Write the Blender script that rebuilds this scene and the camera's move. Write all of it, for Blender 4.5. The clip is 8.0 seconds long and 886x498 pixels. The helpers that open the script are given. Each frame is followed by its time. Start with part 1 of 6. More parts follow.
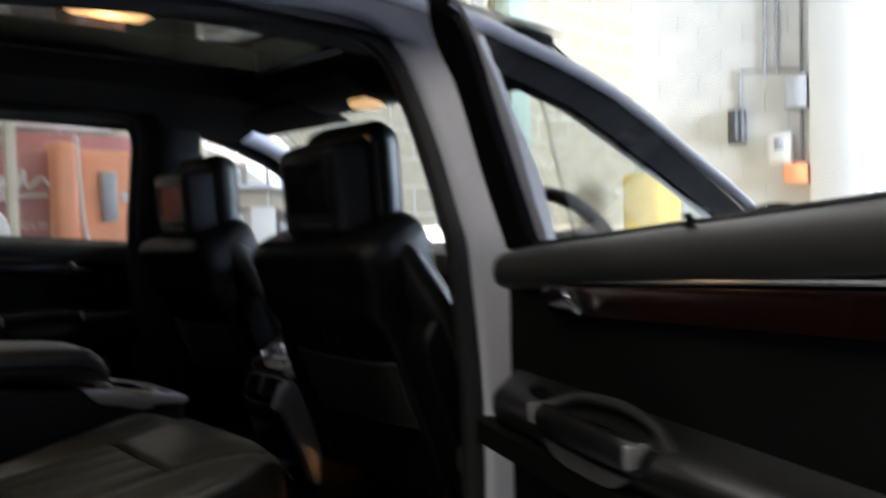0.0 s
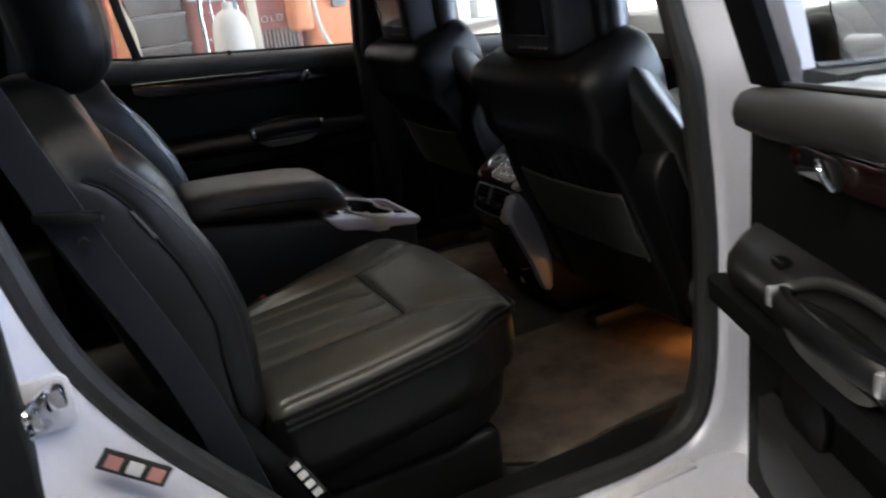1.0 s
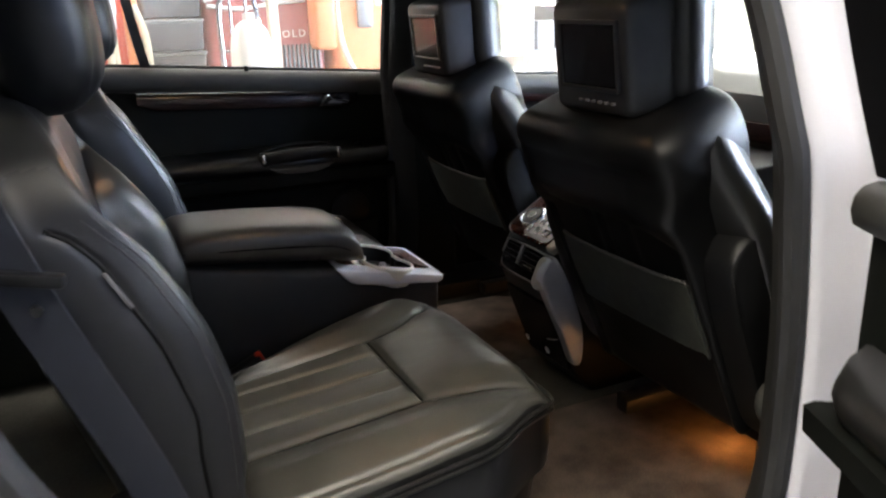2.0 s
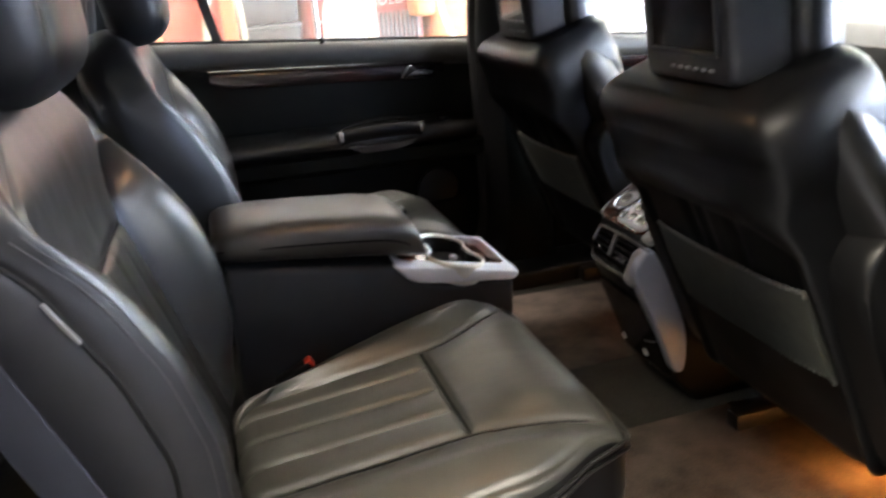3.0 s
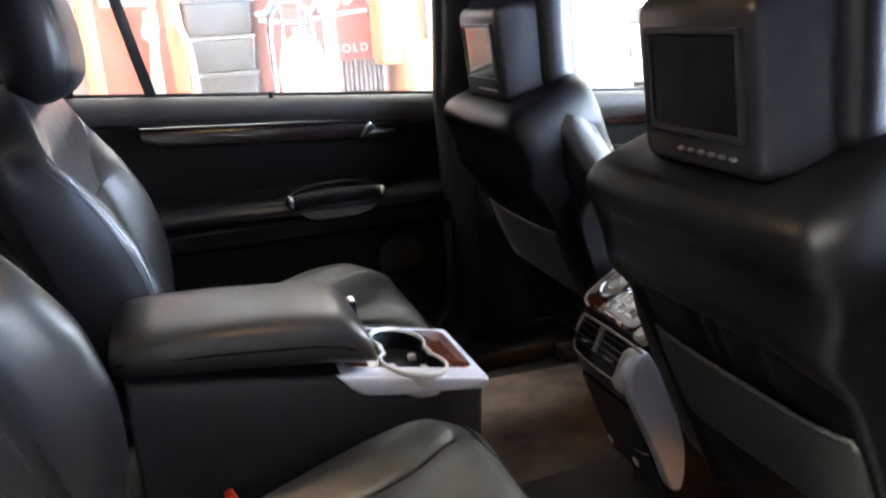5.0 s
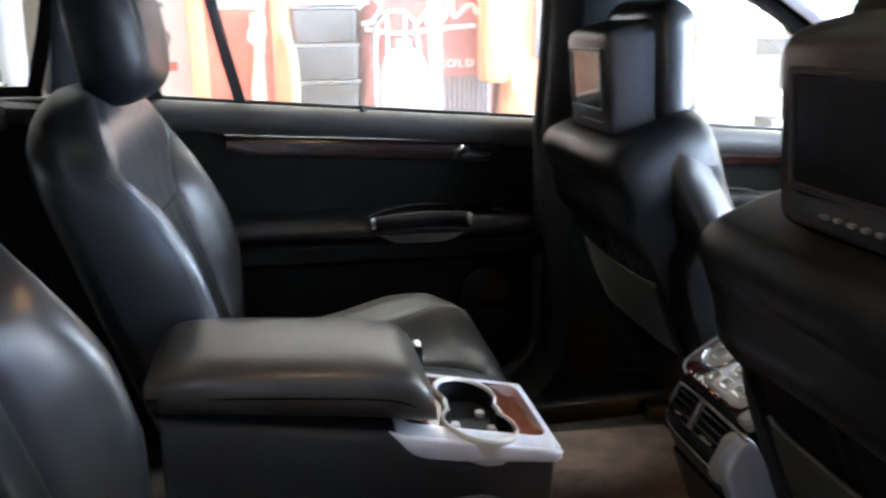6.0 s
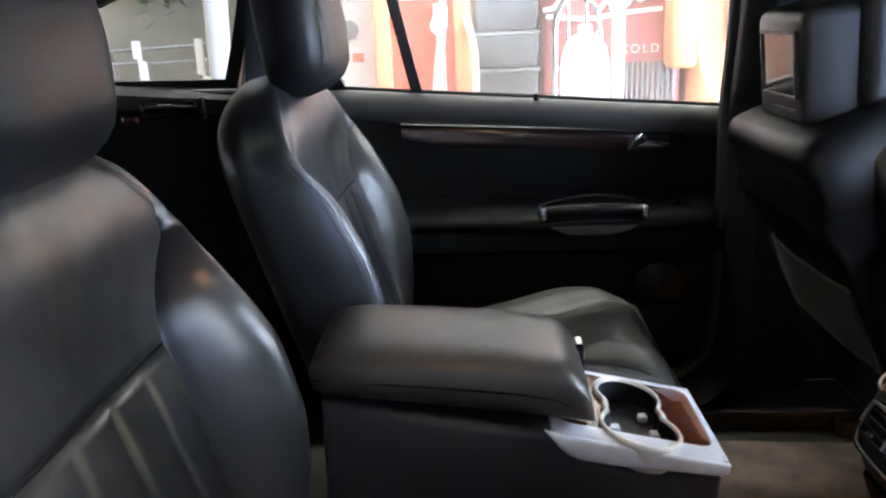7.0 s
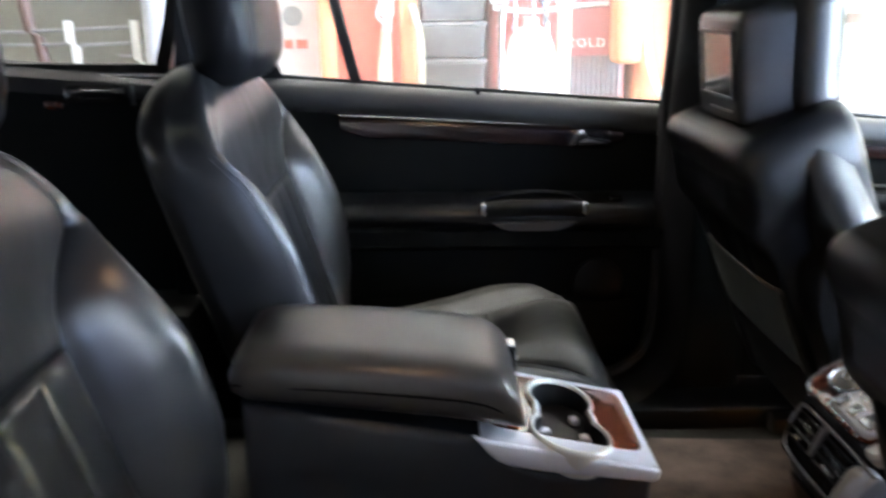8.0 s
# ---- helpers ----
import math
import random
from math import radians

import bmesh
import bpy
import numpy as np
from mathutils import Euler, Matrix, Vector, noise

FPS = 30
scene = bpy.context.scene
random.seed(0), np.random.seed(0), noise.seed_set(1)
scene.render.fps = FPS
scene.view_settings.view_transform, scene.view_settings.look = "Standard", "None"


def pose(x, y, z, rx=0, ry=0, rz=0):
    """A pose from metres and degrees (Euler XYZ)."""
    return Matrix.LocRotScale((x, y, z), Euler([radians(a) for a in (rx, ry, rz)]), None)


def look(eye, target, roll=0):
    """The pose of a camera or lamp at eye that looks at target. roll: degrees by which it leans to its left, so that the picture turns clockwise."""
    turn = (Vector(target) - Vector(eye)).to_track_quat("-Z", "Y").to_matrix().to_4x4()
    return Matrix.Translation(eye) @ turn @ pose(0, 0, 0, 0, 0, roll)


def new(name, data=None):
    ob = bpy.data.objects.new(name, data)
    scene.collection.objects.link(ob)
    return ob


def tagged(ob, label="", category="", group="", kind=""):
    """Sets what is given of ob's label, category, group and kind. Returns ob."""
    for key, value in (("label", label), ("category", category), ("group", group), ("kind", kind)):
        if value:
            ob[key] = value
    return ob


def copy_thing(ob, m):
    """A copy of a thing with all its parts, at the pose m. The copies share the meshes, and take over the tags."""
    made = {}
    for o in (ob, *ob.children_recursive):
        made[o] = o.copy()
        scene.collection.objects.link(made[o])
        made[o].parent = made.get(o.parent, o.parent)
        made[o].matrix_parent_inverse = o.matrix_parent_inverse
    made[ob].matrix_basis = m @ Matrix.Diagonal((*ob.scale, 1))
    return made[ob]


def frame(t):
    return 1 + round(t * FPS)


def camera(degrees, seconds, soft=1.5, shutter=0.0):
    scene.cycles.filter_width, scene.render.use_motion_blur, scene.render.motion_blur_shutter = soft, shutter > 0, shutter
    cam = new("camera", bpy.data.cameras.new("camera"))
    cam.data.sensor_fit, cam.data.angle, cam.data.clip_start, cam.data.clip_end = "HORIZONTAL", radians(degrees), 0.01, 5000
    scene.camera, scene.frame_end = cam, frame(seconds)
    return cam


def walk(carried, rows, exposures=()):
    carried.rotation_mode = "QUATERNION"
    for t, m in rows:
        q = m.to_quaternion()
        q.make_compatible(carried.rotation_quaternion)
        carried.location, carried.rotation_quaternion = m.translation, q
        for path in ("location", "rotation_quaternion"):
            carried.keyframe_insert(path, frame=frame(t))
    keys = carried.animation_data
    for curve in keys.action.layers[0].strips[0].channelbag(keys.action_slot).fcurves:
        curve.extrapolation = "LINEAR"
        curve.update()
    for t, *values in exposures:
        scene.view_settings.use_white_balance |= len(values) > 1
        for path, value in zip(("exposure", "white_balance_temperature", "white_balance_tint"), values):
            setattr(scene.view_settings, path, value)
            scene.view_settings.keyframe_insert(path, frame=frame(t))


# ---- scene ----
cam = camera(58.1, 8.0, soft=2.2, shutter=0.5)
EXPOSURE = ((0.0, -3.05, 6700, 14), (0.5, -3.1, 6900, 14), (1.0, -1.82, 6600, 14), (1.2, -1.45, 6700, 14), (2.3, -0.82, 7000, 15), (2.7, -0.52, 7100, 16), (3.0, -0.22, 7100, 16), (4.0, -0.05, 7000, 16), (4.7, -0.05, 6700, 15), (5.8, -0.2, 6500, 13), (6.5, -0.24, 6500, 13), (7.0, -0.34, 6500, 13), (7.5, -0.34, 6500, 13), (8.0, -0.26, 6500, 13))
PATH = [
    (0, (-0.571, -1.643, 1.135), (0.791, -0.179, 1.069), -1.5),
    (0.2, (-0.48, -1.658, 1.179), (0.86, -0.194, 0.926), -2.5),
    (0.5, (-0.467, -1.648, 1.221), (0.637, -0.027, 0.823), -2.7),
    (1, (-0.492, -1.591, 1.281), (0.291, 0.128, 0.623), -7.1),
    (1.2, (-0.508, -1.553, 1.292), (0.28, 0.172, 0.657), -5.9),
    (2.3, (-0.393, -1.324, 1.288), (0.388, 0.422, 0.701), -0.9),
    (2.5, (-0.349, -1.292, 1.285), (0.367, 0.488, 0.719), -1.7),
    (3, (-0.293, -1.248, 1.275), (0.202, 0.572, 0.61), -4.9),
    (3.5, (-0.297, -1.235, 1.269), (0.08, 0.594, 0.553), -6.5),
    (4, (-0.267, -1.206, 1.274), (0.177, 0.623, 0.599), -4.4),
    (4.5, (-0.235, -1.15, 1.272), (0.267, 0.665, 0.598), -2.8),
    (4.7, (-0.225, -1.104, 1.286), (0.363, 0.704, 0.666), -3.6),
    (5.8, (-0.158, -0.926, 1.279), (0.271, 0.953, 0.745), -2.0),
    (6, (-0.152, -0.917, 1.286), (0.201, 0.979, 0.755), -0.7),
    (6.5, (-0.129, -0.898, 1.289), (-0.059, 1.033, 0.77), -1.4),
    (7, (-0.129, -0.902, 1.288), (-0.224, 1.018, 0.738), -2.4),
    (7.5, (-0.149, -0.887, 1.306), (-0.267, 1.046, 0.806), -2.2),
    (8, (-0.105, -0.87, 1.291), (-0.077, 1.044, 0.711), -0.7),
]
walk(cam, [(t, look(eye, target, roll)) for t, eye, target, roll in PATH], EXPOSURE)

# ---- light ----
world = bpy.data.worlds.new("world")
scene.world = world
world.use_nodes = True
wt = world.node_tree
sky = wt.nodes.new("ShaderNodeTexSky")
sky.sky_type, sky.sun_disc = "NISHITA", False
sky.sun_elevation, sky.sun_rotation = radians(40), radians(200)
wt.nodes["Background"].inputs["Strength"].default_value = 0.15
wt.links.new(sky.outputs[0], wt.nodes["Background"].inputs["Color"])


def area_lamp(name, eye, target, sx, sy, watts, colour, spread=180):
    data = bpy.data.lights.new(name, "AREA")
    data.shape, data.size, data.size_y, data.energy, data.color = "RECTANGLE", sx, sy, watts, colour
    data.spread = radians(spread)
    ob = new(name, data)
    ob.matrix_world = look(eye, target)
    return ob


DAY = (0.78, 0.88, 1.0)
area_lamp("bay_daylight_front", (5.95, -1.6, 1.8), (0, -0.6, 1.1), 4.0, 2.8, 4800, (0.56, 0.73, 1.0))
# Two added fills from the right, where no opening is in view.
area_lamp("front_wall_fill", (4.2, -6.5, 2.3), (6.4, 0.9, 2.9), 2.6, 2.4, 44000, DAY, 66)
area_lamp("door_side_fill", (4.0, -6.55, 1.8), (0, -0.5, 0.8), 3.0, 3.2, 290, (0.42, 0.58, 1.0))
# Unseen overhead lamps, added to brighten the doorway, open door and left wall.
area_lamp("doorway_fill", (0.7, -2.45, 4.15), (0.7, -2.35, 0), 4.4, 0.6, 490, (1.0, 0.97, 0.83))
area_lamp("open_door_fill", (-2.8, -1.5, 4.15), (-2.7, -1.5, 0), 0.5, 3.0, 580, (1.0, 0.98, 0.84))
area_lamp("left_wall_fill", (0.6, 1.5, 4.15), (0.6, 1.7, 0), 6.0, 0.3, 620, (1.0, 0.99, 0.93))


def spot(name, place, watts, colour, size):
    data = bpy.data.lights.new(name, "POINT")
    data.energy, data.color, data.shadow_soft_size = watts, colour, size
    ob = new(name, data)
    ob.location = place
    return ob


AMBER = (1.0, 0.42, 0.10)
spot("footwell_glow_right", (0.60, -0.40, 0.505), 0.9, AMBER, 0.012)
spot("footwell_glow_left", (0.66, 0.27, 0.51), 0.30, AMBER, 0.012)
spot("roof_lamp_glow", (-0.06, -0.30, 1.468), 1.9, (1.0, 0.66, 0.38), 0.02)

# ---- materials ----


def material(name, colour, rough=0.5, metal=0.0, vary=0.25, grain=60.0, bump=0.0, bump_scale=400.0, coat=0.0, coarse=6.0,
             second=None, kind="noise", sheen=0.0, spec=0.5):
    m = bpy.data.materials.new(name)
    m.use_nodes = True
    t = m.node_tree
    p = t.nodes["Principled BSDF"]
    co = t.nodes.new("ShaderNodeTexCoord")
    big, fine = t.nodes.new("ShaderNodeTexNoise"), t.nodes.new("ShaderNodeTexNoise")
    big.inputs["Scale"].default_value, fine.inputs["Scale"].default_value = coarse, grain
    big.inputs["Detail"].default_value = fine.inputs["Detail"].default_value = 4
    for n in (big, fine):
        t.links.new(co.outputs["Object"], n.inputs["Vector"])
    mixed = t.nodes.new("ShaderNodeMath")
    mixed.operation = "MULTIPLY_ADD"
    t.links.new(big.outputs["Fac"], mixed.inputs[0])
    mixed.inputs[1].default_value = 0.6
    half = t.nodes.new("ShaderNodeMath")
    half.operation = "MULTIPLY"
    t.links.new(fine.outputs["Fac"], half.inputs[0])
    half.inputs[1].default_value = 0.4
    t.links.new(half.outputs[0], mixed.inputs[2])
    ramp = t.nodes.new("ShaderNodeValToRGB")
    a = tuple(c * (1 - vary) for c in colour)
    b = second or tuple(min(1, c * (1 + vary)) for c in colour)
    ramp.color_ramp.elements[0].position, ramp.color_ramp.elements[1].position = 0.3, 0.7
    ramp.color_ramp.elements[0].color, ramp.color_ramp.elements[1].color = (*a, 1), (*b, 1)
    t.links.new(mixed.outputs[0], ramp.inputs[0])
    t.links.new(ramp.outputs[0], p.inputs["Base Color"])
    rr = t.nodes.new("ShaderNodeMapRange")
    rr.inputs["To Min"].default_value, rr.inputs["To Max"].default_value = rough * 0.85, min(1, rough * 1.15)
    t.links.new(mixed.outputs[0], rr.inputs["Value"])
    t.links.new(rr.outputs[0], p.inputs["Roughness"])
    p.inputs["Metallic"].default_value = metal
    p.inputs["Coat Weight"].default_value = coat
    p.inputs["Coat Roughness"].default_value = 0.08
    p.inputs["Sheen Weight"].default_value = sheen
    p.inputs["Specular IOR Level"].default_value = spec
    if bump:
        if kind == "cells":
            h = t.nodes.new("ShaderNodeTexVoronoi")
            out = h.outputs["Distance"]
        else:
            h = t.nodes.new("ShaderNodeTexNoise")
            out = h.outputs["Fac"]
        h.inputs["Scale"].default_value = bump_scale
        t.links.new(co.outputs["Object"], h.inputs["Vector"])
        bn = t.nodes.new("ShaderNodeBump")
        bn.inputs["Strength"].default_value, bn.inputs["Distance"].default_value = bump, min(0.002, 0.35 / bump_scale)
        t.links.new(out, bn.inputs["Height"])
        t.links.new(bn.outputs[0], p.inputs["Normal"])
    return m


# One leather: cushion copy lightened, headrest and seat-back copy darkened, for light and shade.
LIT_LEATHER = material("lit_black_leather", (0.030, 0.0295, 0.026), 0.36, vary=0.35, coarse=9, bump=0.16, bump_scale=900, kind="cells", grain=25, spec=0.5)
LID_LEATHER = material("smooth_lid_leather", (0.029, 0.0240, 0.0195), 0.35, vary=0.35, coarse=9, bump=0.10, bump_scale=700, kind="cells", grain=25, spec=0.62)
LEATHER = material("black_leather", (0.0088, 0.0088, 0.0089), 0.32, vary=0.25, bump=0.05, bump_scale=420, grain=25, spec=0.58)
LEATHER_SIDE = material("black_vinyl", (0.0175, 0.0175, 0.0180), 0.5, spec=0.32, vary=0.2, bump=0.15, bump_scale=500, kind="cells")
SHADED_LEATHER = material("shaded_black_leather", (0.0044, 0.0045, 0.0050), 0.40, spec=0.21, vary=0.25, bump=0.06, bump_scale=420, grain=25)
# Matte side vinyl, also darkened to stand in for blocked doorway light.
SHADED_VINYL = material("shaded_matte_side_vinyl", (0.0078, 0.0076, 0.0088), 0.5, spec=0.30, vary=0.2, bump=0.08, bump_scale=500)
SEAM = material("sunken_black_seam", (0.003, 0.003, 0.003), 0.7, spec=0.1)
STITCH = material("seam_thread", (0.018, 0.018, 0.018), 0.6)
PLASTIC = material("black_plastic", (0.0045, 0.0045, 0.005), 0.42, spec=0.3, bump=0.1, bump_scale=900)
HOUSING = material("grey_black_housing", (0.021, 0.0215, 0.024), 0.40, spec=0.5, bump=0.1, bump_scale=900)
RAIL = material("dark_rail_steel", (0.022, 0.021, 0.020), 0.5, metal=0.3)
MATTE = material("matte_black_frame_tape", (0.004, 0.004, 0.0045), 0.7, spec=0.06)
GLOSS = material("gloss_black", (0.008, 0.008, 0.009), 0.12, vary=0.1)
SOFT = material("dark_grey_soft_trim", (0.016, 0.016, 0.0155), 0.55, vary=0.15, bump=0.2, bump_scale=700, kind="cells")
PAD = material("dark_grey_ledge_pad", (0.030, 0.030, 0.028), 0.5, vary=0.15, bump=0.15, bump_scale=900, kind="cells")
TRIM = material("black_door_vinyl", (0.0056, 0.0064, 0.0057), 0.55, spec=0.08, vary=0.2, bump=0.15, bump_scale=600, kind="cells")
HEADLINE = material("grey_headliner_cloth", (0.014, 0.0135, 0.013), 0.95, vary=0.1, bump=0.3, bump_scale=900, spec=0.1)
CARPET = material("charcoal_carpet", (0.036, 0.035, 0.030), 0.95, vary=0.5, grain=220, bump=0.8, bump_scale=500, spec=0.1)
MAT = material("brown_grey_carpet_mat", (0.082, 0.064, 0.053), 0.95, vary=0.6, coarse=16, grain=320, bump=0.8, bump_scale=420, spec=0.1)
RUBBER = material("black_rubber", (0.013, 0.013, 0.014), 0.6)
PAINT = material("silver_paint", (0.71, 0.72, 0.81), 0.34, metal=0.2, vary=0.06, grain=900, coat=0.6)
CHROME = material("chrome", (0.72, 0.72, 0.74), 0.12, metal=1.0, vary=0.05)
SATIN = material("satin_silver", (0.80, 0.80, 0.84), 0.34, metal=0.25, vary=0.08)
BLADE = material("silver_painted_blade", (0.40, 0.43, 0.52), 0.30, metal=0.3, vary=0.08)
TAG = material("grey_tag_fabric", (0.085, 0.083, 0.088), 0.7, vary=0.2)
RIM = material("pale_satin_rim", (0.86, 0.84, 0.78), 0.30, metal=0.45, vary=0.05)
POCKET = material("pale_pocket_lining", (0.095, 0.090, 0.080), 0.7, vary=0.2)
CAP = material("pale_grey_trim_paint", (0.34, 0.34, 0.33), 0.42, vary=0.12)
BELT = material("seat_belt_webbing", (0.012, 0.014, 0.022), 0.6, vary=0.15, bump=0.5, bump_scale=1200)
BRIGHT = material("bright_satin_chrome", (0.84, 0.84, 0.84), 0.20, metal=0.75, vary=0.05)
SCREEN = material("dark_screen", (0.006, 0.005, 0.005), 0.10, vary=0.1)
HEM = material("twisted_hem_cord", (0.090, 0.088, 0.082), 0.7, vary=0.3, grain=200)
NET = material("grey_green_pocket_net", (0.034, 0.036, 0.032), 0.8, vary=0.3, spec=0.2, bump=0.6, bump_scale=800)
RED = material("red_button", (0.65, 0.05, 0.02), 0.35)
WHITE_MARK = material("white_marking", (0.75, 0.75, 0.75), 0.5)
STICKER = material("black_sticker", (0.02, 0.02, 0.02), 0.3)
STICKER_RED = material("pink_sticker_patch", (0.55, 0.25, 0.22), 0.4)
ORANGE = material("orange_paint", (0.70, 0.26, 0.12), 0.4, vary=0.12)
PALE_RED = material("red_pump_paint", (0.55, 0.10, 0.06), 0.4, vary=0.15)
CREAM = material("cream_paint", (0.66, 0.60, 0.46), 0.5, vary=0.1)
WHITE = material("white_paint", (0.80, 0.79, 0.76), 0.5, vary=0.06)
GREY = material("grey_steel", (0.24, 0.24, 0.25), 0.45, metal=0.4, vary=0.2)
DARKGREY = material("dark_grey_crate", (0.13, 0.13, 0.135), 0.5, vary=0.35, coarse=12)
MAROON = material("maroon_cooler_paint", (0.30, 0.085, 0.075), 0.4, vary=0.2)
YELLOW = material("yellow_paint", (0.75, 0.50, 0.03), 0.45, vary=0.1)
BRICK = material("white_painted_brick", (0.78, 0.78, 0.77), 0.7, vary=0.06, bump=0.3, bump_scale=60)
TAN_BRICK = material("tan_painted_brick", (0.40, 0.35, 0.27), 0.75, vary=0.15, bump=0.3, bump_scale=60)
for mat in (BRICK, TAN_BRICK):
    t = mat.node_tree
    info, gain, shade = t.nodes.new("ShaderNodeObjectInfo"), t.nodes.new("ShaderNodeMapRange"), t.nodes.new("ShaderNodeHueSaturation")
    gain.inputs["To Min"].default_value, gain.inputs["To Max"].default_value = 0.93, 1.05
    t.links.new(info.outputs["Random"], gain.inputs["Value"])
    t.links.new(gain.outputs[0], shade.inputs["Value"])
    t.links.new(t.nodes["Color Ramp"].outputs[0], shade.inputs["Color"])
    t.links.new(shade.outputs[0], t.nodes["Principled BSDF"].inputs["Base Color"])
MORTAR = material("white_painted_mortar", (0.75, 0.75, 0.74), 0.85, vary=0.06)
BOARD = material("beige_board_paint", (0.105, 0.099, 0.079), 0.8, vary=0.2, coarse=3)
PLASTER = material("grey_plaster", (0.12, 0.117, 0.112), 0.85, vary=0.15, bump=0.3, bump_scale=40, coarse=2)
CEILING = material("grey_ceiling_board", (0.14, 0.14, 0.135), 0.9, vary=0.1)
CONCRETE = material("grey_concrete", (0.095, 0.094, 0.092), 0.7, vary=0.3, bump=0.3, bump_scale=50, coarse=1.5)
POLE_BROWN = material("dark_brown_pole_paint", (0.075, 0.040, 0.032), 0.5, vary=0.2)
POLE = material("pale_grey_pole_paint", (0.36, 0.36, 0.38), 0.32, vary=0.08)
PALE_GREEN = material("pale_green_paint", (0.42, 0.52, 0.46), 0.6, vary=0.1)
LEAF = material("dark_leaf", (0.05, 0.07, 0.03), 0.6, vary=0.4)


def wood_material(name="burl_wood_veneer", dark=(0.034, 0.0075, 0.004), light=(0.125, 0.032, 0.013)):
    m = material(name, (0.16, 0.045, 0.018), 0.2, vary=0.3, coat=0.8)
    t = m.node_tree
    p = t.nodes["Principled BSDF"]
    co = t.nodes.new("ShaderNodeTexCoord")
    w = t.nodes.new("ShaderNodeTexWave")
    w.inputs["Scale"].default_value, w.inputs["Distortion"].default_value, w.inputs["Detail"].default_value = 22, 9, 4
    w.bands_direction = "Y"
    t.links.new(co.outputs["Object"], w.inputs["Vector"])
    r = t.nodes.new("ShaderNodeValToRGB")
    r.color_ramp.elements[0].color, r.color_ramp.elements[1].color = (*dark, 1), (*light, 1)
    t.links.new(w.outputs["Fac"], r.inputs[0])
    t.links.new(r.outputs[0], p.inputs["Base Color"])
    return m


WOOD = wood_material()
# Copy of the burl veneer, darkened to stand in for shade on doors and dash.
SHADED_WOOD = wood_material("shaded_burl_veneer", (0.0045, 0.0013, 0.0009), (0.014, 0.0036, 0.0022))
SHADED_WOOD.node_tree.nodes["Principled BSDF"].inputs["Coat Weight"].default_value = 0.15


def glass_material(name, tint, rough=0.0):
    m = bpy.data.materials.new(name)
    m.use_nodes = True
    p = m.node_tree.nodes["Principled BSDF"]
    p.inputs["Base Color"].default_value = (*tint, 1)
    p.inputs["Roughness"].default_value = rough
    p.inputs["Transmission Weight"].default_value = 1.0
    p.inputs["IOR"].default_value = 1.45
    return m


GLASS = glass_material("clear_window_glass", (0.93, 0.95, 0.94))


def hazed_glass():
    """Window glass with a thin translucent white film that stands in for glare and haze."""
    m = glass_material("hazed_window_glass", (0.93, 0.95, 0.94))
    t = m.node_tree
    film, mixer = t.nodes.new("ShaderNodeBsdfTranslucent"), t.nodes.new("ShaderNodeMixShader")
    film.inputs["Color"].default_value = (0.9, 0.9, 0.88, 1)
    n = t.nodes.new("ShaderNodeTexNoise")
    n.inputs["Scale"].default_value = 3.5
    r = t.nodes.new("ShaderNodeMapRange")
    r.inputs["To Min"].default_value, r.inputs["To Max"].default_value = 0.032, 0.054
    t.links.new(n.outputs["Fac"], r.inputs["Value"])
    t.links.new(r.outputs[0], mixer.inputs[0])
    t.links.new(t.nodes["Principled BSDF"].outputs[0], mixer.inputs[1])
    t.links.new(film.outputs[0], mixer.inputs[2])
    t.links.new(mixer.outputs[0], t.nodes["Material Output"].inputs["Surface"])
    return m


HAZED = hazed_glass()
TINTED = glass_material("tinted_windscreen_glass", (0.66, 0.69, 0.66))
DARK_GLASS = glass_material("dark_sunroof_glass", (0.02, 0.022, 0.018))


def glow_material(name, colour, strength):
    m = bpy.data.materials.new(name)
    m.use_nodes = True
    p = m.node_tree.nodes["Principled BSDF"]
    p.inputs["Base Color"].default_value = (*colour, 1)
    p.inputs["Emission Color"].default_value = (*colour, 1)
    p.inputs["Emission Strength"].default_value = strength
    return m


LAMP_WARM = glow_material("lit_warm_lens", (1.0, 0.62, 0.30), 6.0)
LAMP_AMBER = glow_material("lit_amber_lens", (1.0, 0.38, 0.06), 14.0)
DAYLIGHT = glow_material("daylight_outside", (0.92, 0.96, 1.0), 9.0)

# ---- mesh tools ----
BASE = {}


def thing(name, place, label, category, group="", kind=""):
    ob = new(name)
    ob.empty_display_size = 0.1
    ob.location = place
    BASE[ob.name] = Matrix.Translation(place)
    return tagged(ob, label, category, group, kind)


def finish(name, bm, mat, smooth=35):
    bmesh.ops.recalc_face_normals(bm, faces=bm.faces)
    me = bpy.data.meshes.new(name)
    bm.to_mesh(me)
    bm.free()
    me.materials.append(mat)
    for f in me.polygons:
        f.use_smooth = True
    me.set_sharp_from_angle(angle=radians(smooth))
    return new(name, me)


def part(name, bm, mat, parent, label="", smooth=35):
    ob = finish(name, bm, mat, smooth)
    ob.parent = parent
    if parent.name in BASE:
        ob.matrix_parent_inverse = BASE[parent.name].inverted()
    return tagged(ob, label)


def whole(name, bm, mat, label, category, kind="", group="", smooth=35):
    return tagged(finish(name, bm, mat, smooth), label, category, group, kind)


def moved(bm, m):
    bm.transform(m)
    if m.determinant() < 0:
        bmesh.ops.reverse_faces(bm, faces=bm.faces)
    return bm


